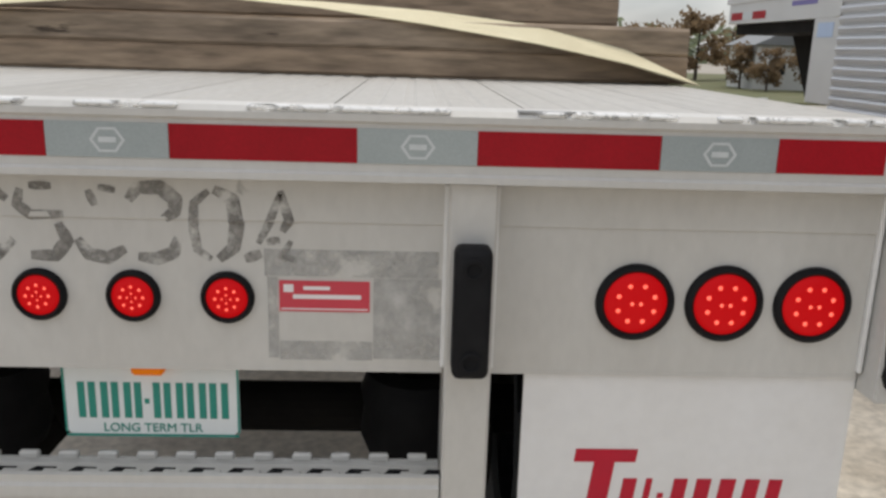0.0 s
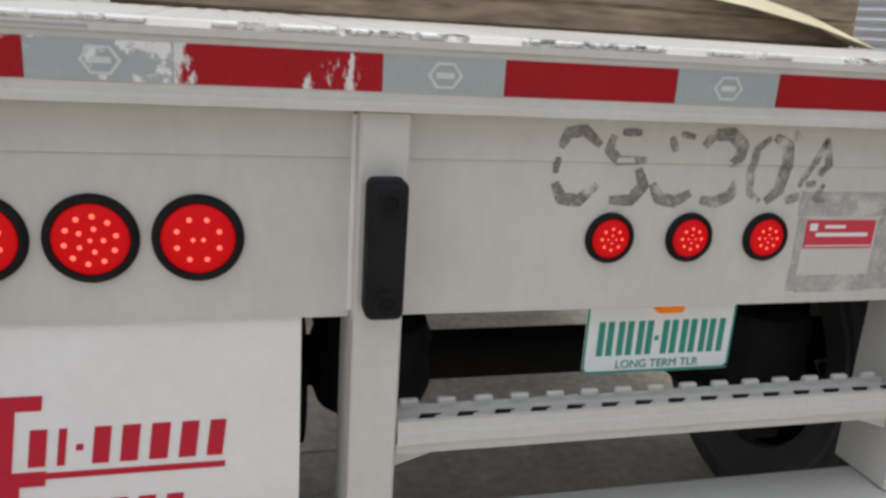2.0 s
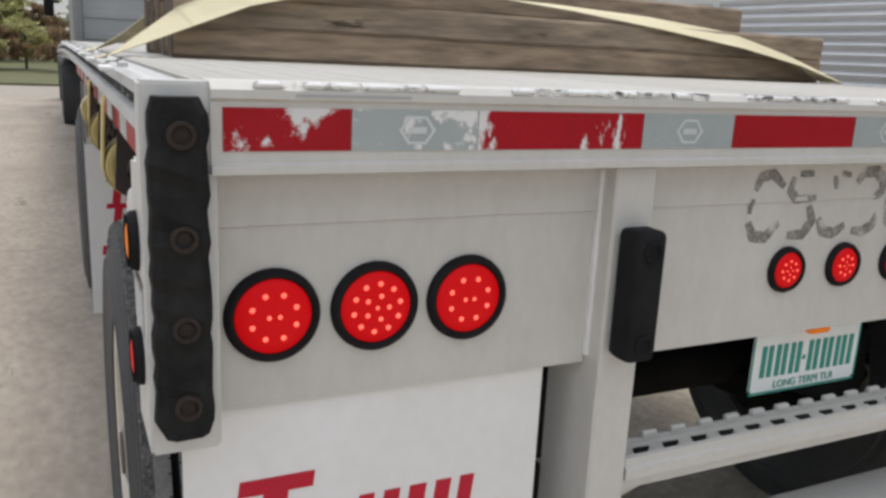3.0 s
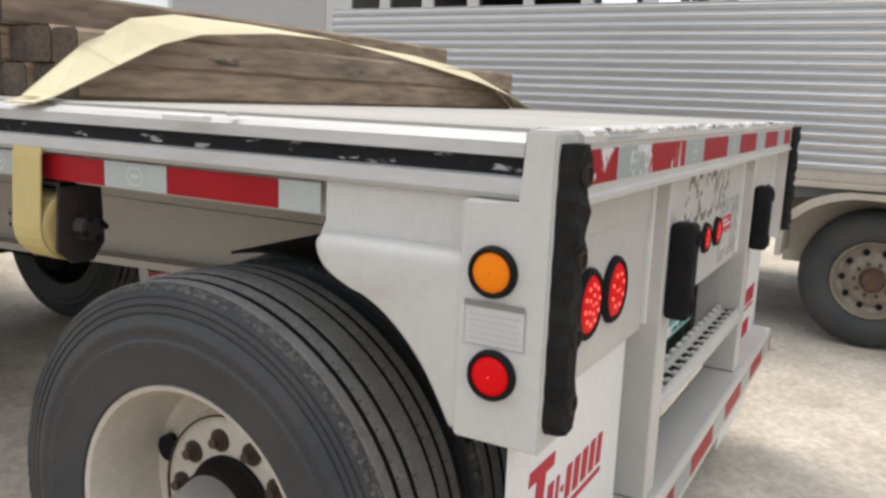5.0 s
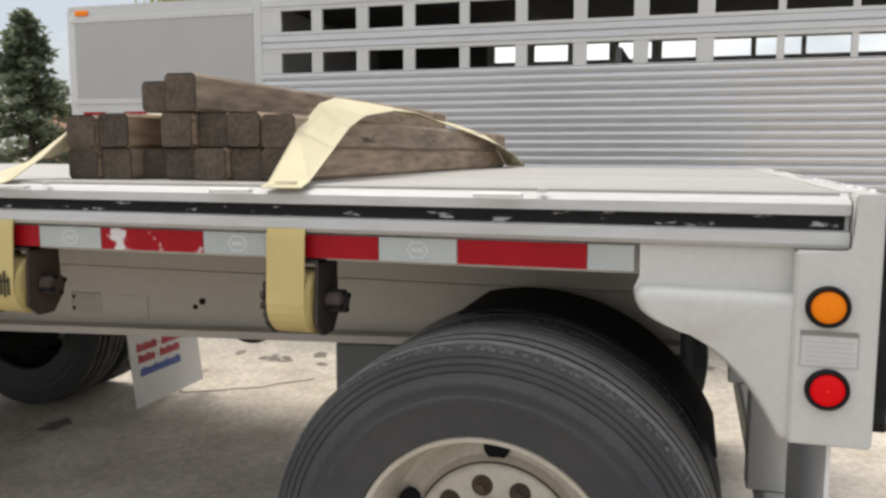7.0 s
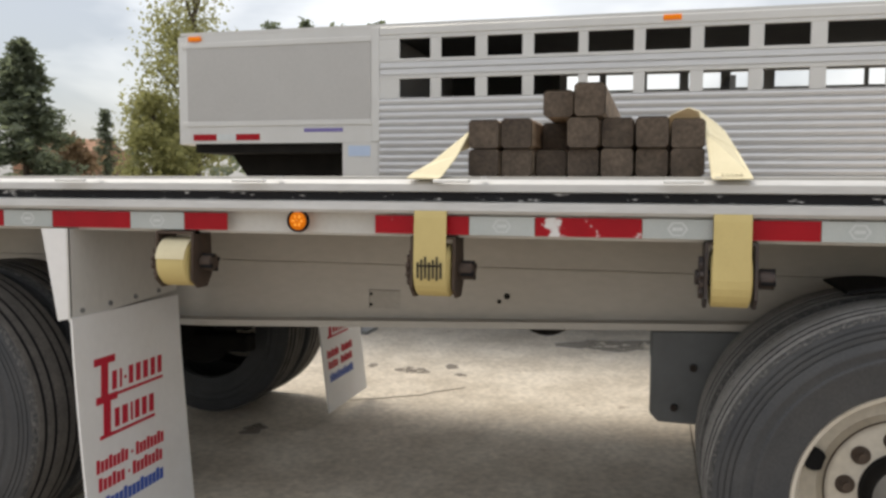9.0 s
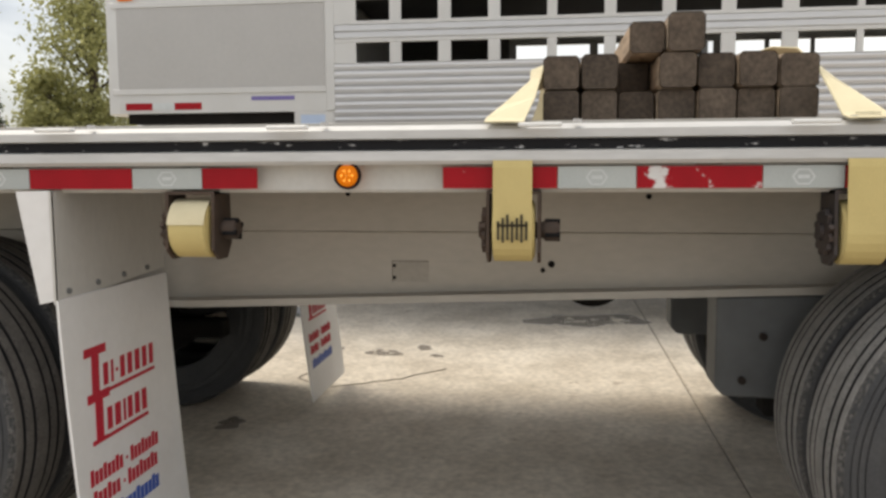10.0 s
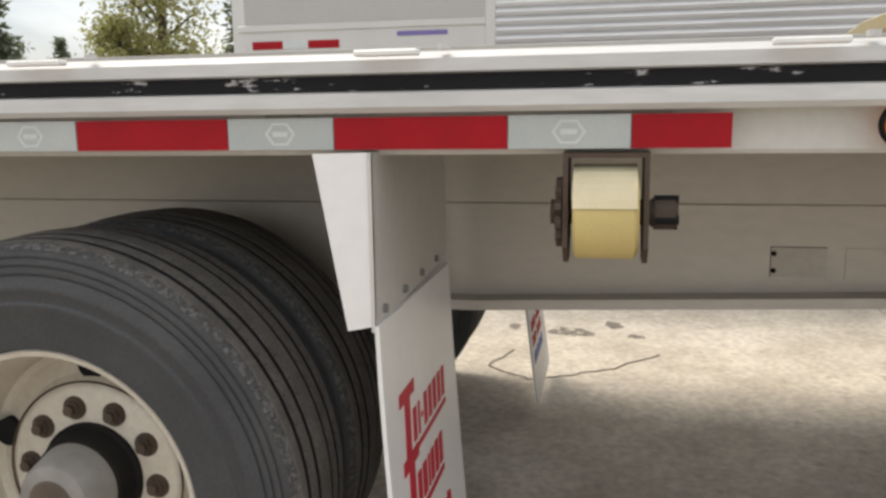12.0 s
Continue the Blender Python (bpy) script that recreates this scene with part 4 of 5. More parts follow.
for x0, x1, z0, z1 in ((-0.145, 0.151, 0.792, 0.7965), (-0.1465, -0.143, 0.80, 0.935), (0.149, 0.1525, 0.80, 0.935)):
    bx(bm, x0, x1, 0.1033, 0.1044, z0, z1)
part("rim_line", bm, M_GREEN, plate)
for k, x in enumerate((-0.122, -0.083, -0.044, 0.006, 0.045, 0.084, 0.113)):
    if k == 6:
        continue
    boxpart("print_bar", M_GREEN, plate, (x, x + 0.012, 0.1033, 0.1044, 0.827, 0.893))
    boxpart("print_bar", M_GREEN, plate, (x + 0.018, x + 0.030, 0.1033, 0.1044, 0.827, 0.893))
boxpart("print_bar", M_GREEN, plate, (-0.009, -0.001, 0.1033, 0.1044, 0.854, 0.863))
boxpart("print_bar", M_GREEN, plate, (0.122, 0.134, 0.1033, 0.1044, 0.827, 0.893))
cu = bpy.data.curves.new("slogan", 'FONT')
cu.body, cu.size, cu.extrude, cu.align_x = "LONG TERM TLR", 0.0225, 0.0006, 'CENTER'
so = new("slogan", cu)
so.parent, so.matrix_basis = plate, pose(0.003, 0.1036, 0.8015, 90, 0, 0)
so.data.materials.append(M_GREEN)
boxpart("plate_lamp", M_LENSAMB, trailer, (-0.022, 0.032, 0.080, 0.102, 0.914, 0.939), 0.005, "small amber plate lamp")
boxpart("plate_bracket", M_WHITE, trailer, (-0.10, 0.11, 0.108, 0.118, 0.90, 0.955))

st = boxpart("red_sticker", M_STICKER, trailer, (0.233, 0.379, 0.0435, 0.0449, 1.046, 1.098), label="small red sticker with white marks")
st.location = (0, RECESS, -0.005)
boxpart("print_bar", M_STICKW, st, (0.255, 0.365, 0.0426, 0.0434, 1.068, 1.075))
boxpart("print_bar", M_STICKW, st, (0.272, 0.315, 0.0426, 0.0434, 1.083, 1.089))
boxpart("print_bar", M_STICKW, st, (0.240, 0.256, 0.0426, 0.0434, 1.079, 1.092))
boxpart("print_bar", M_STICKW, st, (0.236, 0.376, 0.0426, 0.0434, 1.0495, 1.0515))
for x0, x1, z0, z1 in ((0.21, 0.49, 1.105, 1.150), (0.385, 0.497, 0.965, 1.104), (0.214, 0.231, 0.965, 1.104), (0.232, 0.384, 0.962, 0.995)):
    boxpart("glue_mark", M_GLUE, trailer, (x0, x1, 0.0443, 0.0448, z0, z1), label="grey glue mark round the sticker").location = (0, RECESS, -0.005)


def worn_stroke(x, w, z0, z1, pts, t):
    """One brush of a worn painted mark, tapering at its ends."""
    bm = bmesh.new()
    dense = []
    for (a, c), (e, f) in zip(pts, pts[1:]):
        dense += [Vector((x + w * (a + (e - a) * k / 6), z0 + (z1 - z0) * (c + (f - c) * k / 6))) for k in range(6)]
    dense.append(Vector((x + w * pts[-1][0], z0 + (z1 - z0) * pts[-1][1])))
    prev = None
    for k, p in enumerate(dense):
        tn = (dense[min(k + 2, len(dense) - 1)] - dense[max(k - 2, 0)]).normalized()
        nn = Vector((-tn.y, tn.x)) * t * (0.55 + 0.45 * math.sin(math.pi * (k + 1) / (len(dense) + 1)))
        q = [bm.verts.new((v.x, 0.0398 if v.y > 1.192 else 0.0442, v.y)) for v in (p + nn, p - nn)]
        if prev:
            bm.faces.new((prev[0], prev[1], q[1], q[0]))
        prev = q
    part("worn_mark", bm, M_NUM, trailer, "flaked dark painted mark").location = (0, RECESS, -0.005)


GL = [
    [([(0.05, .74), (.2, .93), (.55, .97), (.95, .78)], 0.010), ([(0.02, .28), (.2, .07), (.6, .04), (.98, .26)], 0.011), ([(0.03, .62), (.02, .4)], 0.006)],
    [([(.12, .92), (.04, .72), (.3, .58), (.95, .60)], 0.009), ([(.3, .96), (.75, .96)], 0.007), ([(.8, .48), (.96, .25), (.7, .05), (.2, .05)], 0.011)],
    [([(0.0, .28), (.2, .08), (.6, .03), (.95, .16)], 0.011), ([(.3, .92), (.42, .72)], 0.007), ([(.5, .96), (.85, .92)], 0.006)],
    [([(0.0, .80), (.2, .96), (.65, .97), (.95, .82), (.92, .66), (.7, .56)], 0.012), ([(.96, .32), (.85, .12), (.5, .03), (.12, .06)], 0.011)],
    [([(.5, .96), (.88, .84), (.94, .5), (.86, .2), (.55, .04)], 0.012), ([(.4, .94), (.1, .78), (.05, .45), (.12, .16), (.4, .04)], 0.008)],
    [([(.02, .05), (.36, .13)], 0.009), ([(.3, .26), (.55, .55), (.78, .92)], 0.007), ([(.78, .96), (.95, .58), (.8, .42)], 0.008), ([(.48, .28), (.75, .31)], 0.007), ([(.98, .30), (.78, .09), (1.1, .05)], 0.006)],
]
for x, g in zip((-0.257, -0.172, -0.082, 0.002, 0.096, 0.178), GL):
    for pts, t in g:
        worn_stroke(x, 0.077, 1.126, 1.250, pts, t)

# ---- winches under the rail ----
def winch(y, roll_mat, dark, strap_up):
    w = new("strap_winch")
    w.parent = trailer
    w["label"] = "steel strap winch with wound yellow webbing"
    w.location = (-1.165, y, 1.112)
    mt = M_WINCH if dark else M_WINCHBROWN
    bm = bmesh.new()
    lathe(bm, [(-0.048, 0.030), (-0.048, 0.070), (-0.044, 0.074), (0.044, 0.074), (0.048, 0.070), (0.048, 0.030)], "y", seg=36)
    part("webbing_roll", bm, roll_mat, w, "wound webbing", smooth=40)
    bm = bmesh.new()
    for k in range(3):
        lathe(bm, [(0.0485, 0.066 - 0.014 * k), (0.0515, 0.066 - 0.014 * k), (0.0515, 0.058 - 0.014 * k), (0.0485, 0.058 - 0.014 * k)], "y", seg=32, closed=True)
    bmesh.ops.transform(bm, matrix=Matrix.Diagonal((1, -1, 1, 1)), verts=bm.verts)
    part("roll_edge", bm, M_STRAP, w)
    bm = bmesh.new()
    for a, b in ((-0.066, -0.058), (0.056, 0.064)):
        prism(bm, [(-0.055, -0.05), (-0.02, -0.078), (0.03, -0.078), (0.06, -0.04), (0.055, 0.095), (-0.045, 0.095)], "y", a, b)
    bx(bm, -0.045, 0.055, -0.066, 0.064, 0.088, 0.096)
    part("winch_frame", bm, mt, w)
    bm = bmesh.new()
    cyl(bm, (0, 0, 0), "y", 0.020, 0.17, 16)
    part("drum_shaft", bm, mt, w)
    bm = bmesh.new()
    cyl(bm, (0, -0.091, 0), "y", 0.027, 0.040, 18, bev=0.004)
    cap = part("socket_head", bm, mt, w, "", smooth=40)
    for k in range(4):
        a = math.pi / 2 * k + 0.4
        bm = bmesh.new()
        cyl(bm, (0.0225 * math.cos(a), -0.094, 0.0225 * math.sin(a)), "y", 0.0075, 0.036, 10)
        part("socket_hole", bm, M_HOLLOWSHADE, cap)
    bm = bmesh.new()
    prism(bm, [((0.056 if k % 3 else 0.044) * math.cos(2 * math.pi * k / 36), (0.056 if k % 3 else 0.044) * math.sin(2 * math.pi * k / 36)) for k in range(36)], "y", 0.066, 0.076)
    part("ratchet_wheel", bm, mt, w)
    if strap_up:
        bm = bmesh.new()
        pts = [(-0.074 * math.cos(radians(a)), 0, 0.074 * math.sin(radians(a))) for a in range(-80, 1, 16)]
        pts = [(p[0] - 0.004, 0, p[2]) for p in pts] + [(-0.074, 0, 0.08), (-0.070, 0, 0.150), (-0.066, 0, 0.168)]
        ribbon(bm, pts, 0.092, 0.004)
        part("webbing_run", bm, M_STRAP, w, "flat yellow webbing")
        bm = bmesh.new()
        if strap_up == 2:
            for k in range(7):
                bx(bm, -0.083, -0.0815, -0.036 + 0.011 * k, -0.030 + 0.011 * k, -0.018 - 0.006 * (k % 2), 0.026 + 0.008 * ((k * 2) % 3))
            bx(bm, -0.083, -0.0815, -0.036, 0.036, 0.014, 0.019)
            part("print_bar", bm, M_INK, w)
        else:
            bm.free()
    else:
        bm = bmesh.new()
        lathe(bm, [(-0.0485, 0.0745), (0.0485, 0.0745), (0.0485, 0.0765), (-0.0485, 0.0765)], "y", seg=36, closed=True)
        bmesh.ops.delete(bm, geom=[v for v in bm.verts if not (v.co.x < 0.02 and v.co.z > 0.004)], context='VERTS')
        part("loose_end", bm, M_CREAM, w, "pale loose webbing end")
    return w


winch(2.788, M_STRAP, False, 0)
winch(1.975, M_STRAP, False, 2)
winch(1.185, M_STRAP, True, 1)

# patches and rivets on the beam
bm = bmesh.new()
for x0, x1, z0, z1 in ((2.29, 2.412, 0.955, 0.9565), (2.4112, 2.4125, 0.885, 0.956)):
    bx(bm, -0.5035, -0.5022, x0, x1, z0, z1)
part("patch_edge", bm, M_DARK, trailer)
boxpart("repair_patch", M_BEAM, trailer, (-0.5045, -0.5022, 2.10, 2.25, 0.882, 0.955))
boxpart("repair_patch", M_PATCH, trailer, (-0.5032, -0.5021, 2.29, 2.411, 0.886, 0.9548), label="dull grey patch on the beam")
for y, z, r in ((1.885, 0.950, 0.011), (1.913, 0.930, 0.008), (2.405, 0.94, 0.006), (2.405, 0.90, 0.006), (2.56, 1.18, 0.008), (1.58, 1.17, 0.009), (1.08, 0.85, 0.012)):
    bm = bmesh.new()
    cyl(bm, (-0.504, y, z), "x", r, 0.005, 12)
    part("rivet", bm, M_DARK, trailer)

# ---- timbers on the deck ----
rt = random.Random(3)
COLS = [1.245 + 0.0950 * k for k in range(8)]


def timber(y0, y1, z0, z1, xl, xr, k):
    ob = thing("timber", "weathered square sawn timber in a strapped stack", "timber", "stacked timbers")
    n = 8
    bm = bmesh.new()
    w = rt.uniform(-0.006, 0.006)
    rings = []
    for i in range(n + 1):
        x = xl + (xr - xl) * i / n
        dy, dz = w * math.sin(i / n * math.pi), rt.uniform(-0.0012, 0.0012)
        c = 0.009
        rings.append([bm.verts.new((x, y + dy, z + dz)) for y, z in ((y0 + c, z0), (y1 - c, z0), (y1, z0 + c), (y1, z1 - c), (y1 - c, z1), (y0 + c, z1), (y0, z1 - c), (y0, z0 + c))])
    for p, q in zip(rings, rings[1:]):
        for j in range(8):
            bm.faces.new((p[j], p[(j + 1) % 8], q[(j + 1) % 8], q[j]))
    part("timber_body", bm, M_WOODS[k % 2], ob)
    for x, d in ((xl, -0.0015), (xr, 0.0015)):
        bm = bmesh.new()
        c = 0.010
        prism(bm, [(y0 + c, z0 + 0.002), (y1 - c, z0 + 0.002), (y1 - 0.002, z0 + c), (y1 - 0.002, z1 - c), (y1 - c, z1 - 0.002), (y0 + c, z1 - 0.002), (y0 + 0.002, z1 - c), (y0 + 0.002, z0 + c)], "x", x, x + d)
        part("end_grain", bm, M_END, ob, "dark end grain")


for r in range(2):
    for k in range(7):
        xl = -1.055 + rt.uniform(-0.012, 0.02)
        if k == 4 and r == 1:
            xl = -0.86
        if k == 4 and r == 0:
            xl = -1.0
        z0 = DECK + 0.0005 + r * (0.082 if k else 0.079)
        timber(COLS[k] + 0.002, COLS[k + 1] - 0.002, z0, z0 + (0.0815 if r == 0 else 0.086 + rt.uniform(-0.004, 0.004)), xl, 1.272 - rt.uniform(0, 0.03), k + r)
timber(1.515, 1.604, 1.546, 1.640, -1.06, 1.10, 1)
timber(1.607, 1.694, 1.546, 1.624, -1.03, 1.08, 0)

# ---- straps over the stack ----
def strap(pts, wide, label, twist=None):
    ob = thing("tie_strap", label, "strap", "tie-down straps")
    bm = bmesh.new()
    ribbon(bm, pts, wide, 0.003, twist)
    part("webbing", bm, M_CREAM, ob)
    return ob


T1 = [(0, 1, 0), (0, 1, 0), (0, 0.82, 0.57), (0, 0.76, 0.65), (0, 0.86, 0.5), (0, 0.96, 0.25), (0, 1, 0.08), (0, 0.97, 0.22), (0, 0.9, 0.42), (0, 0.84, 0.54), (0, 0.9, 0.42), (0, 1, 0)]
s1 = strap([(-1.245, 1.190, 1.369), (-1.205, 1.191, 1.3795), (-1.03, 1.206, 1.478), (-0.89, 1.220, 1.540), (-0.74, 1.240, 1.570), (-0.42, 1.275, 1.588), (-0.10, 1.31, 1.588), (0.16, 1.315, 1.576), (0.48, 1.262, 1.547), (0.80, 1.214, 1.507), (1.06, 1.197, 1.452), (1.262, 1.19, 1.379)], 0.098, "cream tie-down strap drawn tight over the timber stack", T1)
for k in range(5):
    boxpart("print_bar", M_INK, s1, (-1.228, -1.212, 1.165 + 0.011 * k, 1.171 + 0.011 * k, 1.381, 1.382))
s2 = strap([(-1.245, 1.995, 1.369), (-1.205, 1.993, 1.3795), (-1.11, 1.968, 1.425), (-1.02, 1.938, 1.478), (-0.8, 1.925, 1.515), (-0.5, 1.916, 1.548), (0.0, 1.89, 1.556), (0.6, 1.915, 1.53), (1.06, 1.97, 1.44), (1.25, 2.0, 1.379)], 0.092, "cream tie-down strap over the far side of the stack", [(0, 1, 0), (0, 1, 0), (0.5, 0.85, -0.1), (0.9, 0.35, -0.3), (0.6, 0.4, -0.6), (0, 0.8, 0.5), (0, 1, 0.3), (0, 0.8, 0.6), (0, 0.8, 0.6), (0, 1, 0)])

# ---- truck tractor at the far end ----
truck = thing("truck_tractor", "grey truck tractor standing before the trailer", "truck")
bm = bmesh.new()
bx(bm, -0.95, 1.15, 15.6, 17.6, 1.1, 3.4, 0.08, 3)
cab = part("cab", bm, M_CAB, truck, "grey sleeper cab")
for k in range(5):
    boxpart("rib", M_CAB, cab, (-0.9, 1.1, 15.57, 15.605, 1.35 + 0.38 * k, 1.48 + 0.38 * k), 0.01)
for s in (-1, 1):
    bm = bmesh.new()
    cyl(bm, (-0.85 if s < 0 else 1.05, 15.35, 2.3), "z", 0.09, 2.9, 18)
    part("exhaust_pipe", bm, M_GALV, truck, "upright steel exhaust pipe")
    bm = bmesh.new()
    bx(bm, s * 1.22, s * 1.40, 17.1, 17.25, 1.75, 2.35, 0.03)
    part("mirror", bm, M_BLACK, truck)
    bm = bmesh.new()
    bx(bm, s * 1.12, s * 1.36, 17.15, 17.2, 2.0, 2.05)
    part("mirror_arm", bm, M_BLACK, truck)
    for y in (13.3, 14.6, 18.6):
        bm = bmesh.new()
        cyl(bm, (s * 0.95, y, 0.52), "x", 0.52, 0.5, 40, bev=0.04)
        part("wheel", bm, M_TYRE, truck, "black truck wheel", smooth=40)
bm = bmesh.new()
bx(bm, -0.45, 0.45, 12.8, 19.3, 0.7, 0.95)
part("chassis", bm, M_DARK, truck)
bm = bmesh.new()
bx(bm, -0.7, 0.7, 17.6, 19.6, 0.9, 2.0, 0.15, 3)
part("bonnet", bm, M_CAB, truck)

# ---- stock trailer beside it ----
SX = 2.865
stock = thing("stock_trailer", "long ribbed aluminium livestock trailer with open slots", "trailer")
YF, YB, SXF = 3.514, -9.0, 5.4
bm = bmesh.new()
wins = [(3.348, 3.093), (3.007, 2.731), (2.638, 2.364), (2.277, 1.940), (1.869, 1.536), (1.453, 1.133), (1.041, 0.732), (0.634, 0.325), (0.218, -0.165)]
while wins[-1][1] > YB + 0.6:
    wins.append((wins[-1][0] - 0.428, wins[-1][1] - 0.432))
ZR = ((2.046, 2.194), (2.352, 2.508))
for x, d in ((SX, 1), (SXF, -1)):
    # slats
    boxpart("kick_panel", M_TAN, stock, tuple(sorted((x - d * 0.010, x + d * 0.02))) + (YB, YF, 1.031, 1.085), 0.003)
    for k in range(1, 18):
        z0 = 1.03 + k * 0.0560
        bm = bmesh.new()
        prism(bm, [(x, z0), (x, z0 + 0.010), (x - d * 0.013, z0 + 0.017), (x - d * 0.017, z0 + 0.040), (x - d * 0.012, z0 + 0.0505), (x, z0 + 0.0555), (x + d * 0.02, z0 + 0.0555), (x + d * 0.02, z0)], "y", YB, YF)
        part("side_slat", bm, M_STOCK, stock)
    for z0, z1 in ((2.038, 2.046), (2.194, 2.222), (2.326, 2.352), (2.508, 2.535)):
        boxpart("slot_rail", M_STOCKTRIM, stock, tuple(sorted((x - d * 0.008, x + d * 0.03))) + (YB, YF, z0, z1), 0.003)
    for k in range(2):
        boxpart("side_slat", M_STOCK, stock, tuple(sorted((x - d * 0.012, x + d * 0.02))) + (YB, YF, 2.222 + 0.052 * k, 2.273 + 0.052 * k), 0.008)
    boxpart("top_rail", M_STOCKTRIM, stock, tuple(sorted((x - d * 0.012, x + d * 0.03))) + (YB, YF, 2.535, 2.605), 0.008)
    edges = [(YF, wins[0][0])] + [(wins[k][1], wins[k + 1][0]) for k in range(len(wins) - 1)] + [(wins[-1][1], YB)]
    for a, b in edges:
        for z0, z1 in ZR:
            bm = bmesh.new()
            bx(bm, *sorted((x - d * 0.006, x + d * 0.02)), b, a, z0, z1)
            part("slot_post", bm, M_STOCKTRIM, stock)
boxpart("roof", M_STOCKTRIM, stock, (SX, SXF, YB, 5.30, 2.606, 2.63))
# added dark sheet hides the pale roof underside, standing in for shade
boxpart("ceiling_shade", M_STOCKIN, stock, (SX + 0.035, SXF - 0.035, YB + 0.01, YF - 0.03, 2.58, 2.603))
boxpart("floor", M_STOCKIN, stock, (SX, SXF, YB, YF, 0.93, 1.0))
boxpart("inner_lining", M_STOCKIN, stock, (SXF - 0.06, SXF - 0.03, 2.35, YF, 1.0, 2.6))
boxpart("rear_wall", M_STOCK, stock, (SX, SXF, YB - 0.04, YB, 0.95, 2.63))
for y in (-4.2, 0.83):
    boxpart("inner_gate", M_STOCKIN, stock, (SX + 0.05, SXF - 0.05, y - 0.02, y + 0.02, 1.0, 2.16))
# gooseneck
bm = bmesh.new()
c = 0.16
prism(bm, [(SX, YF), (SX, 5.404 - c), (SX + 0.05, 5.404 - 0.05), (SX + c, 5.404), (SXF - c, 5.404), (SXF - 0.05, 5.354), (SXF, 5.404 - c), (SXF, YF)], "z", 1.697, 2.605)
nose = part("nose_box", bm, M_STOCKTRIM, stock, "smooth grey nose box")
for x, d in ((SX, -1), (SXF, 1)):
    boxpart("side_panel", M_STOCKPANEL, nose, tuple(sorted((x, x + d * 0.004))) + (3.59, 5.24, 1.885, 2.495))
    boxpart("panel_frame", M_STOCKTRIM, nose, tuple(sorted((x, x + d * 0.010))) + (3.514, 3.58, 1.70, 2.604), 0.003)
    boxpart("panel_frame", M_STOCKTRIM, nose, tuple(sorted((x, x + d * 0.010))) + (3.58, 5.29, 2.497, 2.54), 0.003)
    boxpart("panel_frame", M_STOCKTRIM, nose, tuple(sorted((x, x + d * 0.010))) + (3.58, 5.29, 1.84, 1.883), 0.003)
    for a, b in ((4.97, 5.19), (4.57, 4.79)):
        boxpart("reflective_tape", M_RED, nose, tuple(sorted((x + d * 0.001, x + d * 0.004))) + (a, b, 1.722, 1.775))
    boxpart("reflective_tape", M_RING, nose, tuple(sorted((x + d * 0.001, x + d * 0.004))) + (4.79, 4.97, 1.722, 1.775))
    boxpart("name_bar", M_PURPLE, nose, tuple(sorted((x + d * 0.001, x + d * 0.003))) + (3.83, 4.17, 1.785, 1.815))
    bm = bmesh.new()
    bx(bm, *sorted((x, x + d * 0.02)), 5.10, 5.22, 2.555, 2.595, 0.006)
    part("marker_lamp", bm, M_LENSAMB, nose, "small amber marker lamp")
    bm = bmesh.new()
    bx(bm, *sorted((x, x + d * 0.025)), 1.20, 1.33, 2.560, 2.600, 0.006)
    part("marker_lamp", bm, M_LENSAMB, nose, "small amber marker lamp")
# black box fills the undercut, its shade put into the colour
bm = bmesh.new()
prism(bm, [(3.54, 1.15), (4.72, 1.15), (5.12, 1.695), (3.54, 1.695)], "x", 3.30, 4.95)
part("neck", bm, M_DARK, stock, "black hitch neck filling the dark undercut")
# front wall and hitch below the nose; a black slab stands in for the shaded recess
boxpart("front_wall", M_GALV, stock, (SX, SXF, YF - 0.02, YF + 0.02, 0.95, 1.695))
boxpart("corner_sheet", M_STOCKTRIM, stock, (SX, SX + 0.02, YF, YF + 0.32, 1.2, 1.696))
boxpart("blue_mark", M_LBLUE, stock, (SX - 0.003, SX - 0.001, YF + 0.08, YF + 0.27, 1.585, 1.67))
boxpart("nose_undershade", M_DARK, stock, (SX + 0.05, SXF - 0.05, YF + 0.3, 5.2, 1.62, 1.696))
bm = bmesh.new()
bx(bm, 4.13, 4.33, 4.7, 4.9, 0.85, 1.64, 0.01)
part("hitch_post", bm, M_DARK, stock)
for x in (3.35, 5.1):
    bm = bmesh.new()
    cyl(bm, (x, 3.9, 0.85), "z", 0.06, 1.66, 16)
    bx(bm, x - 0.15, x + 0.15, 3.75, 4.05, GZ, GZ + 0.03)
    part("landing_leg", bm, M_GALV, stock)
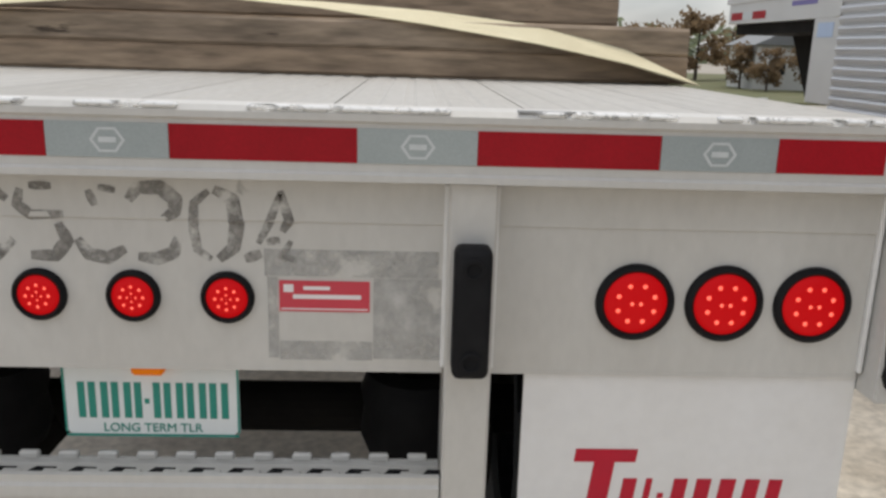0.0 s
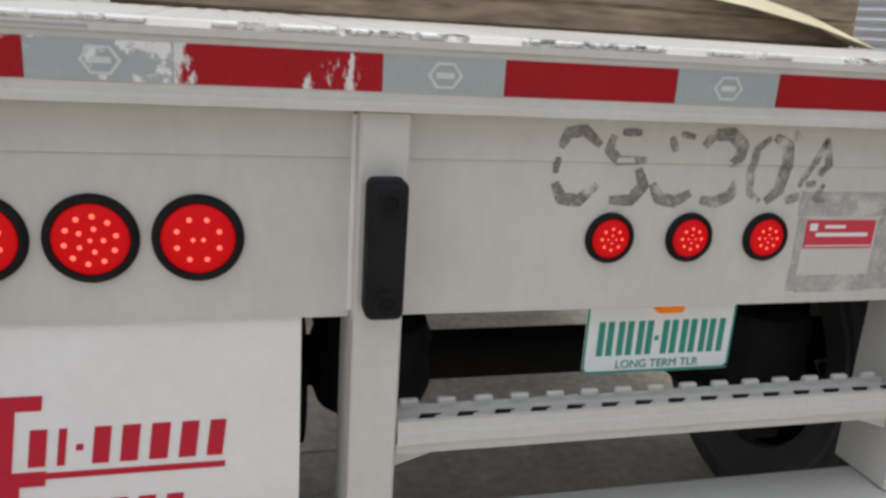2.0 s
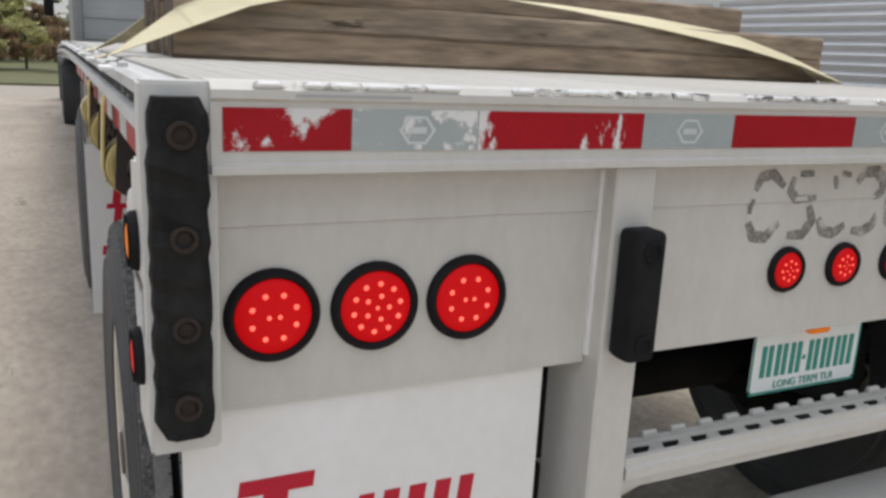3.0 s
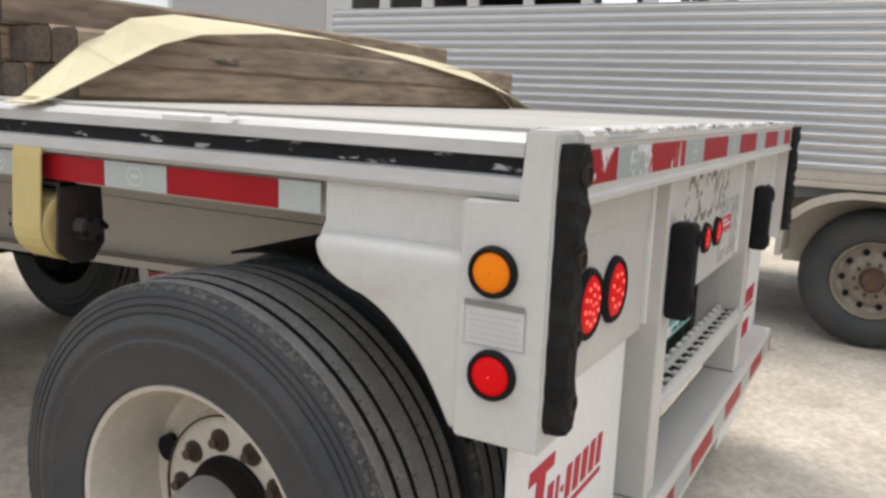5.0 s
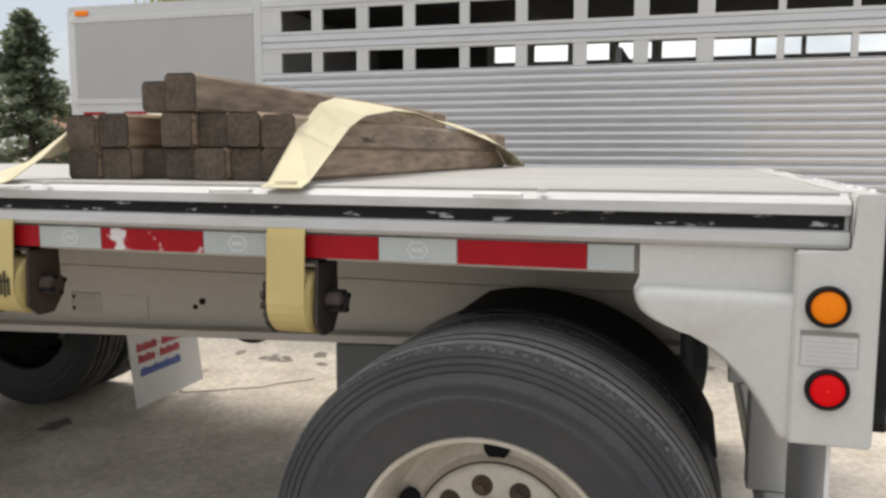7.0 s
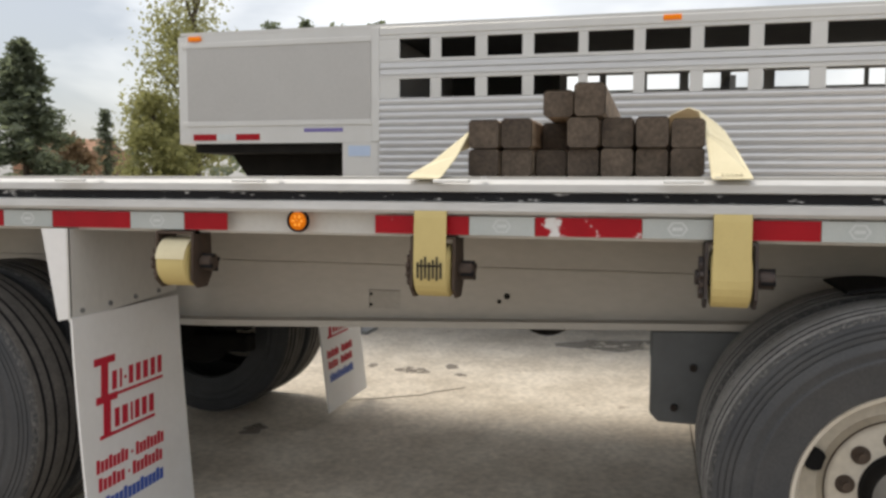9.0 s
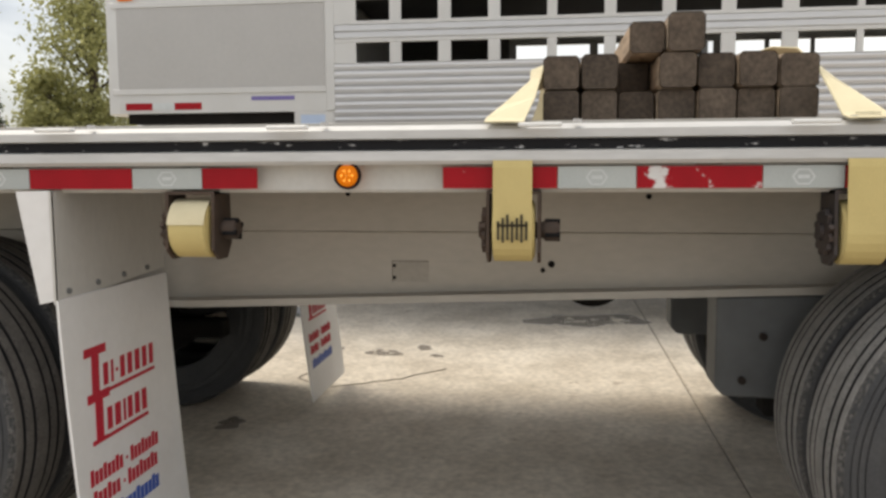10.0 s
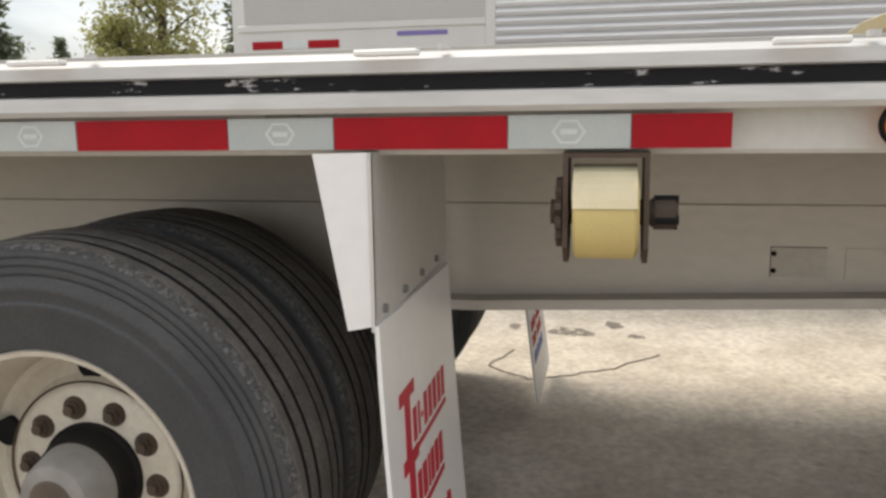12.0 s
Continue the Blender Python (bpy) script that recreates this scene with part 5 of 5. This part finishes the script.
# skirt, fender and wheels
WY = (-0.32, -1.22, -2.12)
for x, d in ((SX, 1), (SXF, -1)):
    boxpart("skirt_trim", M_TAN, stock, tuple(sorted((x - d * 0.03, x + d * 0.02))) + (YB, YF, 0.995, 1.03), 0.006)
    boxpart("skirt", M_TAN, stock, tuple(sorted((x + d * 0.01, x + d * 0.03))) + (0.21, 3.3, 0.87, 1.0))
    bm = bmesh.new()
    outl = [(0.21, 0.58), (0.21, 0.68)]
    for k in range(9):
        a = radians(10 * k)
        outl.append((-0.23 + 0.44 * math.cos(a), 0.68 + 0.305 * math.sin(a) ** 0.9 if a else 0.68))
    outl += [(-2.10, 0.985)]
    for k in range(8, -1, -1):
        a = radians(10 * k)
        outl.append((-2.10 - 0.42 * math.cos(a), 0.68 + 0.305 * math.sin(a)))
    outl += [(-2.52, 0.58)]
    inner = [(y + (0.035 if y < -1.2 else -0.035), z - (0.035 if z > 0.8 else 0.0)) for y, z in outl]
    v0 = [bm.verts.new((x - d * 0.05, *p)) for p in outl]
    v1 = [bm.verts.new((x - d * 0.05, *p)) for p in inner]
    v2 = [bm.verts.new((x + d * 0.32, *p)) for p in inner]
    v3 = [bm.verts.new((x + d * 0.02, *p)) for p in outl]
    for k in range(len(outl) - 1):
        bm.faces.new((v0[k], v0[k + 1], v1[k + 1], v1[k]))
        bm.faces.new((v1[k], v1[k + 1], v2[k + 1], v2[k]))
        bm.faces.new((v0[k], v3[k], v3[k + 1], v0[k + 1]))
    part("fender", bm, M_TAN, stock, "dusty pale wheel fender", smooth=40)
    boxpart("inner_skirt", M_TAN, stock, tuple(sorted((x + d * 0.30, x + d * 0.32))) + (-2.5, 0.2, 0.5, 0.99))
    for k in range(3):
        if k < 2:
            yy = (WY[k] + WY[k + 1]) / 2
            boxpart("fender_stay", M_TAN, stock, tuple(sorted((x + d * 0.28, x + d * 0.3))) + (yy - 0.05, yy + 0.05, 0.5, 0.98), 0.004)
for wy in WY:
    for x, s in ((SX + 0.10, 1), (SXF - 0.10, -1)):
        w = new("wheel")
        w.parent = stock
        w["label"] = "black truck wheel with a rusty rim"
        w.matrix_basis = pose(x, wy, GZ + 0.412) if s > 0 else pose(x, wy, GZ + 0.412, 0, 0, 180)
        bm = bmesh.new()
        lathe(bm, [(0.03, 0.222), (0.012, 0.24), (0.0, 0.30), (0.004, 0.35), (0.022, 0.38), (0.04, 0.397), (0.05, 0.405), (0.10, 0.411), (0.18, 0.411), (0.22, 0.40), (0.25, 0.37), (0.26, 0.3), (0.24, 0.22)], "x", seg=48)
        part("tyre", bm, M_TYRE, w, "black tyre", smooth=35)
        bm = bmesh.new()
        lathe(bm, [(0.035, 0.222), (0.010, 0.228), (0.006, 0.222), (0.02, 0.21), (0.06, 0.195), (0.075, 0.17), (0.062, 0.14), (0.05, 0.12), (0.05, 0.07)], "x", seg=40)
        rim = part("rim", bm, M_STOCKRIM, w, "dusty brown-grey rim", smooth=35)
        for k in range(10):
            a = 2 * math.pi * k / 10
            bm = bmesh.new()
            cyl(bm, (0.066, 0.165 * math.cos(a), 0.165 * math.sin(a)), "x", 0.018, 0.02, 12)
            part("hand_hole", bm, M_HOLLOWSHADE, rim)
            bm = bmesh.new()
            cyl(bm, (0.044, 0.098 * math.cos(a), 0.098 * math.sin(a)), "x", 0.012, 0.02, 6)
            part("wheel_nut", bm, M_RUST, rim)
        bm = bmesh.new()
        lathe(bm, [(0.055, 0.075), (0.02, 0.07), (-0.005, 0.055), (-0.008, 0.001)], "x", seg=24)
        part("hub", bm, M_RUST, w, "rusty hub", smooth=35)
    bm = bmesh.new()
    cyl(bm, ((SX + SXF) / 2, wy, GZ + 0.41), "x", 0.06, 2.2, 14)
    part("axle", bm, M_DARK, stock)
for x in (3.5, 4.95):
    boxpart("chassis_beam", M_DARK, stock, (x - 0.05, x + 0.05, YB, YF, 0.72, 0.93))

# ---- concrete slabs, stains and cracks ----
for i in range(-2, 4):
    for j in range(-4, 5):
        x0, y0 = -1.0 + 6.0 * i, 1.15 + 3.6 * j
        bm = bmesh.new()
        bx(bm, x0 + 0.004, x0 + 5.996, y0 + 0.004, y0 + 3.596, GZ - 0.014, GZ, 0.004)
        part("slab", bm, M_CONC if x0 > -2 and j < 2 else M_CONCBROWN if x0 > -8 else M_CONCOLD, pavement)


def stain(x, y, rx, ry, label, seed):
    r = random.Random(seed)
    bm = bmesh.new()
    n = 22
    ph = [r.uniform(0, 6.28) for _ in range(4)]
    top = [bm.verts.new((x + rx * f * math.cos(w), y + ry * f * math.sin(w), GZ + 0.003)) for w, f in
           ((2 * math.pi * k / n, 0.8 + 0.2 * math.sin(2 * 2 * math.pi * k / n + ph[0]) + 0.14 * math.sin(5 * 2 * math.pi * k / n + ph[1])) for k in range(n))]
    bm.faces.new(top)
    tagged(part("oil_stain", bm, M_STAIN), label, "stain", "oil stains", "structure")


for k, (x, y, rx, ry) in enumerate(((2.0, 2.98, 0.13, 0.13), (2.18, 2.74, 0.08, 0.07), (1.95, 2.62, 0.05, 0.05), (2.08, 3.3, 0.06, 0.05), (0.45, 3.40, 0.10, 0.09), (3.3, 1.6, 0.35, 0.5), (2.5, 0.6, 0.10, 0.2), (2.6, 0.2, 0.08, 0.1), (3.2, -1.1, 0.3, 0.5))):
    stain(x, y, rx, ry, "dark oil stain on the concrete", k)
for k, pts in enumerate((((1.13, 3.12), (1.22, 2.95), (1.35, 2.75), (1.62, 2.52)), ((1.13, 3.12), (1.3, 3.35), (1.6, 3.25)))):
    bm = bmesh.new()
    r = random.Random(k)
    P0 = []
    for (a, b), (c, d) in zip(pts, pts[1:]):
        P0 += [(a + (c - a) * i / 6 + r.uniform(-0.012, 0.012), b + (d - b) * i / 6 + r.uniform(-0.012, 0.012), GZ + 0.0035) for i in range(6)]
    P0.append((*pts[-1], GZ + 0.0035))
    ribbon(bm, P0, 0.012, 0.001, [(0.6, 0.8, 0)] * len(P0))
    tagged(part("ground_crack", bm, M_CRACK), "thin dirty crack in the concrete", "crack", kind="structure")

# ---- trees and distance ----
def leaf_cloud(bm, pts, r, size, n):
    for _ in range(n):
        c = r.choice(pts)
        p = Vector(c[:3]) + Vector((r.gauss(0, 1), r.gauss(0, 1), r.gauss(0, 0.8))) * c[3]
        u = Vector((r.uniform(-1, 1), r.uniform(-1, 1), r.uniform(-1, 1))).normalized()
        w = u.cross(Vector((r.uniform(-1, 1), r.uniform(-1, 1), r.uniform(-1, 1)))).normalized()
        s = size * r.uniform(0.6, 1.4)
        vs = [bm.verts.new(p + u * a * s + w * b * s * 0.6) for a, b in ((-1, 0), (0, 1), (1, 0), (0, -1))]
        bm.faces.new(vs)


def limb(bm, a, b, r0, r1, seg=6):
    a, b = Vector(a), Vector(b)
    t = (b - a).normalized()
    u = t.orthogonal().normalized()
    w = t.cross(u)
    A = [bm.verts.new(a + (u * math.cos(2 * math.pi * k / seg) + w * math.sin(2 * math.pi * k / seg)) * r0) for k in range(seg)]
    B = [bm.verts.new(b + (u * math.cos(2 * math.pi * k / seg) + w * math.sin(2 * math.pi * k / seg)) * r1) for k in range(seg)]
    for k in range(seg):
        bm.faces.new((A[k], A[(k + 1) % seg], B[(k + 1) % seg], B[k]))


def broadleaf(x, y, h, spread, mt, label, seed, leaves=2600, size=0.16):
    r = random.Random(seed)
    ob = thing("tree", label, "tree", "trees round the yard", at=(x, y, GZ - 0.03))
    bm = bmesh.new()
    limb(bm, (0, 0, 0), (0, 0, h * 0.4), 0.03 * h, 0.022 * h, 10)
    limb(bm, (0, 0, h * 0.4), (0.02 * h, 0, h * 0.93), 0.022 * h, 0.004 * h, 8)
    pts = []
    for k in range(34):
        z = h * r.uniform(0.18, 0.9)
        a = r.uniform(0, 6.283)
        q = spread * (1 - abs(z / h - 0.42) * 1.25) * r.uniform(0.5, 1.0)
        e = (q * math.cos(a), q * math.sin(a), z + h * 0.09)
        limb(bm, (0, 0, z * 0.93), e, 0.007 * h, 0.002 * h, 5)
        pts += [(*e, 0.055 * h), (e[0] * 0.65, e[1] * 0.65, (e[2] + z) / 2, 0.05 * h)]
    part("trunk", bm, M_BARK, ob)
    if leaves:
        bm = bmesh.new()
        leaf_cloud(bm, pts, r, size, leaves)
        part("crown", bm, mt, ob, "uneven leafy crown")
    return ob


def conifer(x, y, h, wide, label, seed, n=4200):
    r = random.Random(seed)
    ob = thing("tree", label, "tree", "trees round the yard", at=(x, y, GZ - 0.03))
    bm = bmesh.new()
    limb(bm, (0, 0, 0), (0, 0, h * 0.98), 0.022 * h, 0.003 * h, 8)
    crown = bmesh.new()
    for k in range(120):
        f = (k / 120) ** 0.85
        z = h * (0.10 + 0.88 * f)
        q = wide * (1 - f) ** 0.8 * r.uniform(0.55, 1.12) + 0.02 * h * 0.4
        a = r.uniform(0, 6.283)
        e = Vector((q * math.cos(a), q * math.sin(a), z - q * 0.18))
        limb(bm, (0, 0, z), e, 0.004 * h, 0.001 * h, 4)
        for _ in range(n // 120):
            g = r.uniform(0.15, 1.0)
            p = Vector((0, 0, z)).lerp(e, g) + Vector((r.gauss(0, 1), r.gauss(0, 1), r.gauss(0, 0.6))) * 0.022 * h
            u = Vector((r.uniform(-1, 1), r.uniform(-1, 1), r.uniform(-0.6, 0.2))).normalized()
            w = u.cross(Vector((r.uniform(-1, 1), r.uniform(-1, 1), 1))).normalized()
            s = 0.024 * h * r.uniform(0.5, 1.3)
            crown.faces.new([crown.verts.new(p + u * i * s + w * j * s * 0.45) for i, j in ((-1, 0), (0, 1), (1, 0), (0, -1))])
    part("trunk", bm, M_BARK, ob)
    part("crown", crown, M_CONIF, ob, "ragged dark green crown")


def far_at(eye, az, d):
    """A place d metres off in a compass direction from the walk."""
    return eye[0] + d * math.sin(radians(az)), eye[1] + d * math.cos(radians(az))


SIDE, REAR = (-3.1, 0.9), (-0.2, -1.1)
conifer(*far_at(SIDE, 47.6, 32), 6.3, 3.3, "tall dark conifer beyond the yard", 5, 9600)
broadleaf(*far_at(SIDE, 57.8, 34), 9.4, 2.1, M_LEAFY, "olive-green leafy tree behind the trailers", 11, 11000, 0.085)
broadleaf(*far_at(SIDE, 55.2, 33), 4.6, 1.7, M_LEAFY, "low olive-green tree behind the trailers", 12, 8000, 0.085)
for k, (az, d, h, w) in enumerate(((39.5, 55, 5.0, 2.6), (43.0, 58, 4.2, 2.4), (36.0, 60, 5.6, 3.0), (33, 55, 4.6, 3))):
    broadleaf(*far_at(SIDE, az, d), h, w, M_CONIF if k % 2 else M_RUSSET, "dull autumn tree at the yard's edge", 20 + k, 1800, 0.2)
broadleaf(*far_at(SIDE, 50.4, 45), 3.6, 1.5, M_RUSSET, "russet autumn tree at the yard's edge", 31, 1800, 0.15)
conifer(*far_at(SIDE, 52.6, 50), 5.6, 1.6, "small dark conifer beyond the yard", 32, 2400)
for k, az in enumerate((63.2, 65.6, 67.8, 70.5)):
    conifer(*far_at(SIDE, az, 48), 10.6 + 0.3 * (k % 2), 1.6, "tall conifer behind the stock trailer", 40 + k, 1600)
for k, (az, d, h, w) in enumerate(((17.5, 46, 2.9, 2.0), (19.6, 48, 3.6, 2.2), (21.6, 50, 3.2, 2.0), (23.5, 52, 4.4, 2.6), (15.5, 50, 3.0, 2))):
    broadleaf(*far_at(REAR, az, d), h, w, M_RUSSET, "bare-branched autumn tree far off", 50 + k, 1100 if k % 2 else 300, 0.16)
for k, (az, d, h, w) in enumerate(((-7.2, 40, 5.0, 1.6), (-9.5, 42, 6.0, 2.0))):
    conifer(*far_at(REAR, az, d), h, w, "dark conifer past the yard", 60 + k, 2400)
for k, (az, d, h, w) in enumerate(((-4.4, 44, 3.6, 2.4), (-2.4, 46, 2.6, 2.2), (-6, 46, 4.0, 2.4), (0.2, 52, 2.4, 2.4))):
    broadleaf(*far_at(REAR, az, d), h, w, M_RUSSET if k % 2 else M_LEAFY, "autumn tree past the yard", 70 + k, 1600, 0.16)
for k, (az, d, h) in enumerate(((24.3, 36, 1.7), (26.6, 37, 2.2), (22.6, 38, 1.9))):
    broadleaf(*far_at(REAR, az, d), h, 0.9, M_RUSSET, "low autumn bush before the pale house", 80 + k, 900, 0.09)
for k, az in enumerate((-12.5, -10.8, -8.6, -6.9, -4.9, -3.2, -1.2)):
    broadleaf(*far_at(REAR, az, 33 + k % 3), 1.5 + 0.4 * (k % 2), 1.5, M_LEAFY if k % 2 else M_RUSSET, "low leafy bush along the yard's edge", 90 + k, 1300, 0.09)
# grass beyond the concrete
bm = bmesh.new()
bx(bm, -60, 30, 24, 60, GZ - 0.03, GZ + 0.03)
tagged(part("grass_strip", bm, M_GRASS), "rough green and brown grass past the yard", "grass", kind="structure")
# woods all round, far off
wr = random.Random(9)
bm = bmesh.new()
for k in range(520):
    a = 2 * math.pi * k / 520
    r = wr.uniform(120, 150)
    h = wr.uniform(3.5, 7.5)
    p = Vector((r * math.sin(a), r * math.cos(a), 0))
    for _ in range(12):
        q = p + Vector((wr.gauss(0, 1.4), wr.gauss(0, 1.4), wr.uniform(0.2, h)))
        u = Vector((wr.uniform(-1, 1), wr.uniform(-1, 1), wr.uniform(-0.5, 0.5))).normalized()
        w = u.cross(Vector((wr.uniform(-1, 1), wr.uniform(-1, 1), 1))).normalized()
        bm.faces.new([bm.verts.new(q + u * i * 1.3 + w * j * 0.9) for i, j in ((-1, 0), (0, 1), (1, 0), (0, -1))])
tagged(part("far_woods", bm, M_CONIF), "dark line of woods far round the yard", "woods", kind="stuff")
# pale house and red vehicle seen past the nose of the stock trailer
hx, hy = far_at(REAR, 25.2, 40)
house = thing("house", "small pale house with a grey roof far off", "house", at=(hx, hy, GZ - 0.03))
boxpart("wall", M_HOUSE, house, (-2.0, 2.0, -1.5, 1.5, 0, 1.9))
bm = bmesh.new()
prism(bm, [(-2.2, 1.9), (2.2, 1.9), (0, 2.9)], "y", -1.7, 1.7)
part("roof", bm, M_GALV, house)
for x in (-1.2, 0.9):
    boxpart("window", M_GLASS, house, (x, x + 0.5, -1.52, -1.49, 0.7, 1.4))
bxx, byy = far_at(SIDE, 50.9, 70)
barn = thing("brick_building", "orange brick building far behind the trees", "building", at=(bxx, byy, GZ - 0.03))
boxpart("wall", M_BRICK, barn, (-3, 3, -3, 3, 0, 3.2))
bm = bmesh.new()
prism(bm, [(-3.3, 3.2), (3.3, 3.2), (0, 4.8)], "y", -3.2, 3.2)
part("roof", bm, M_BRICK, barn)
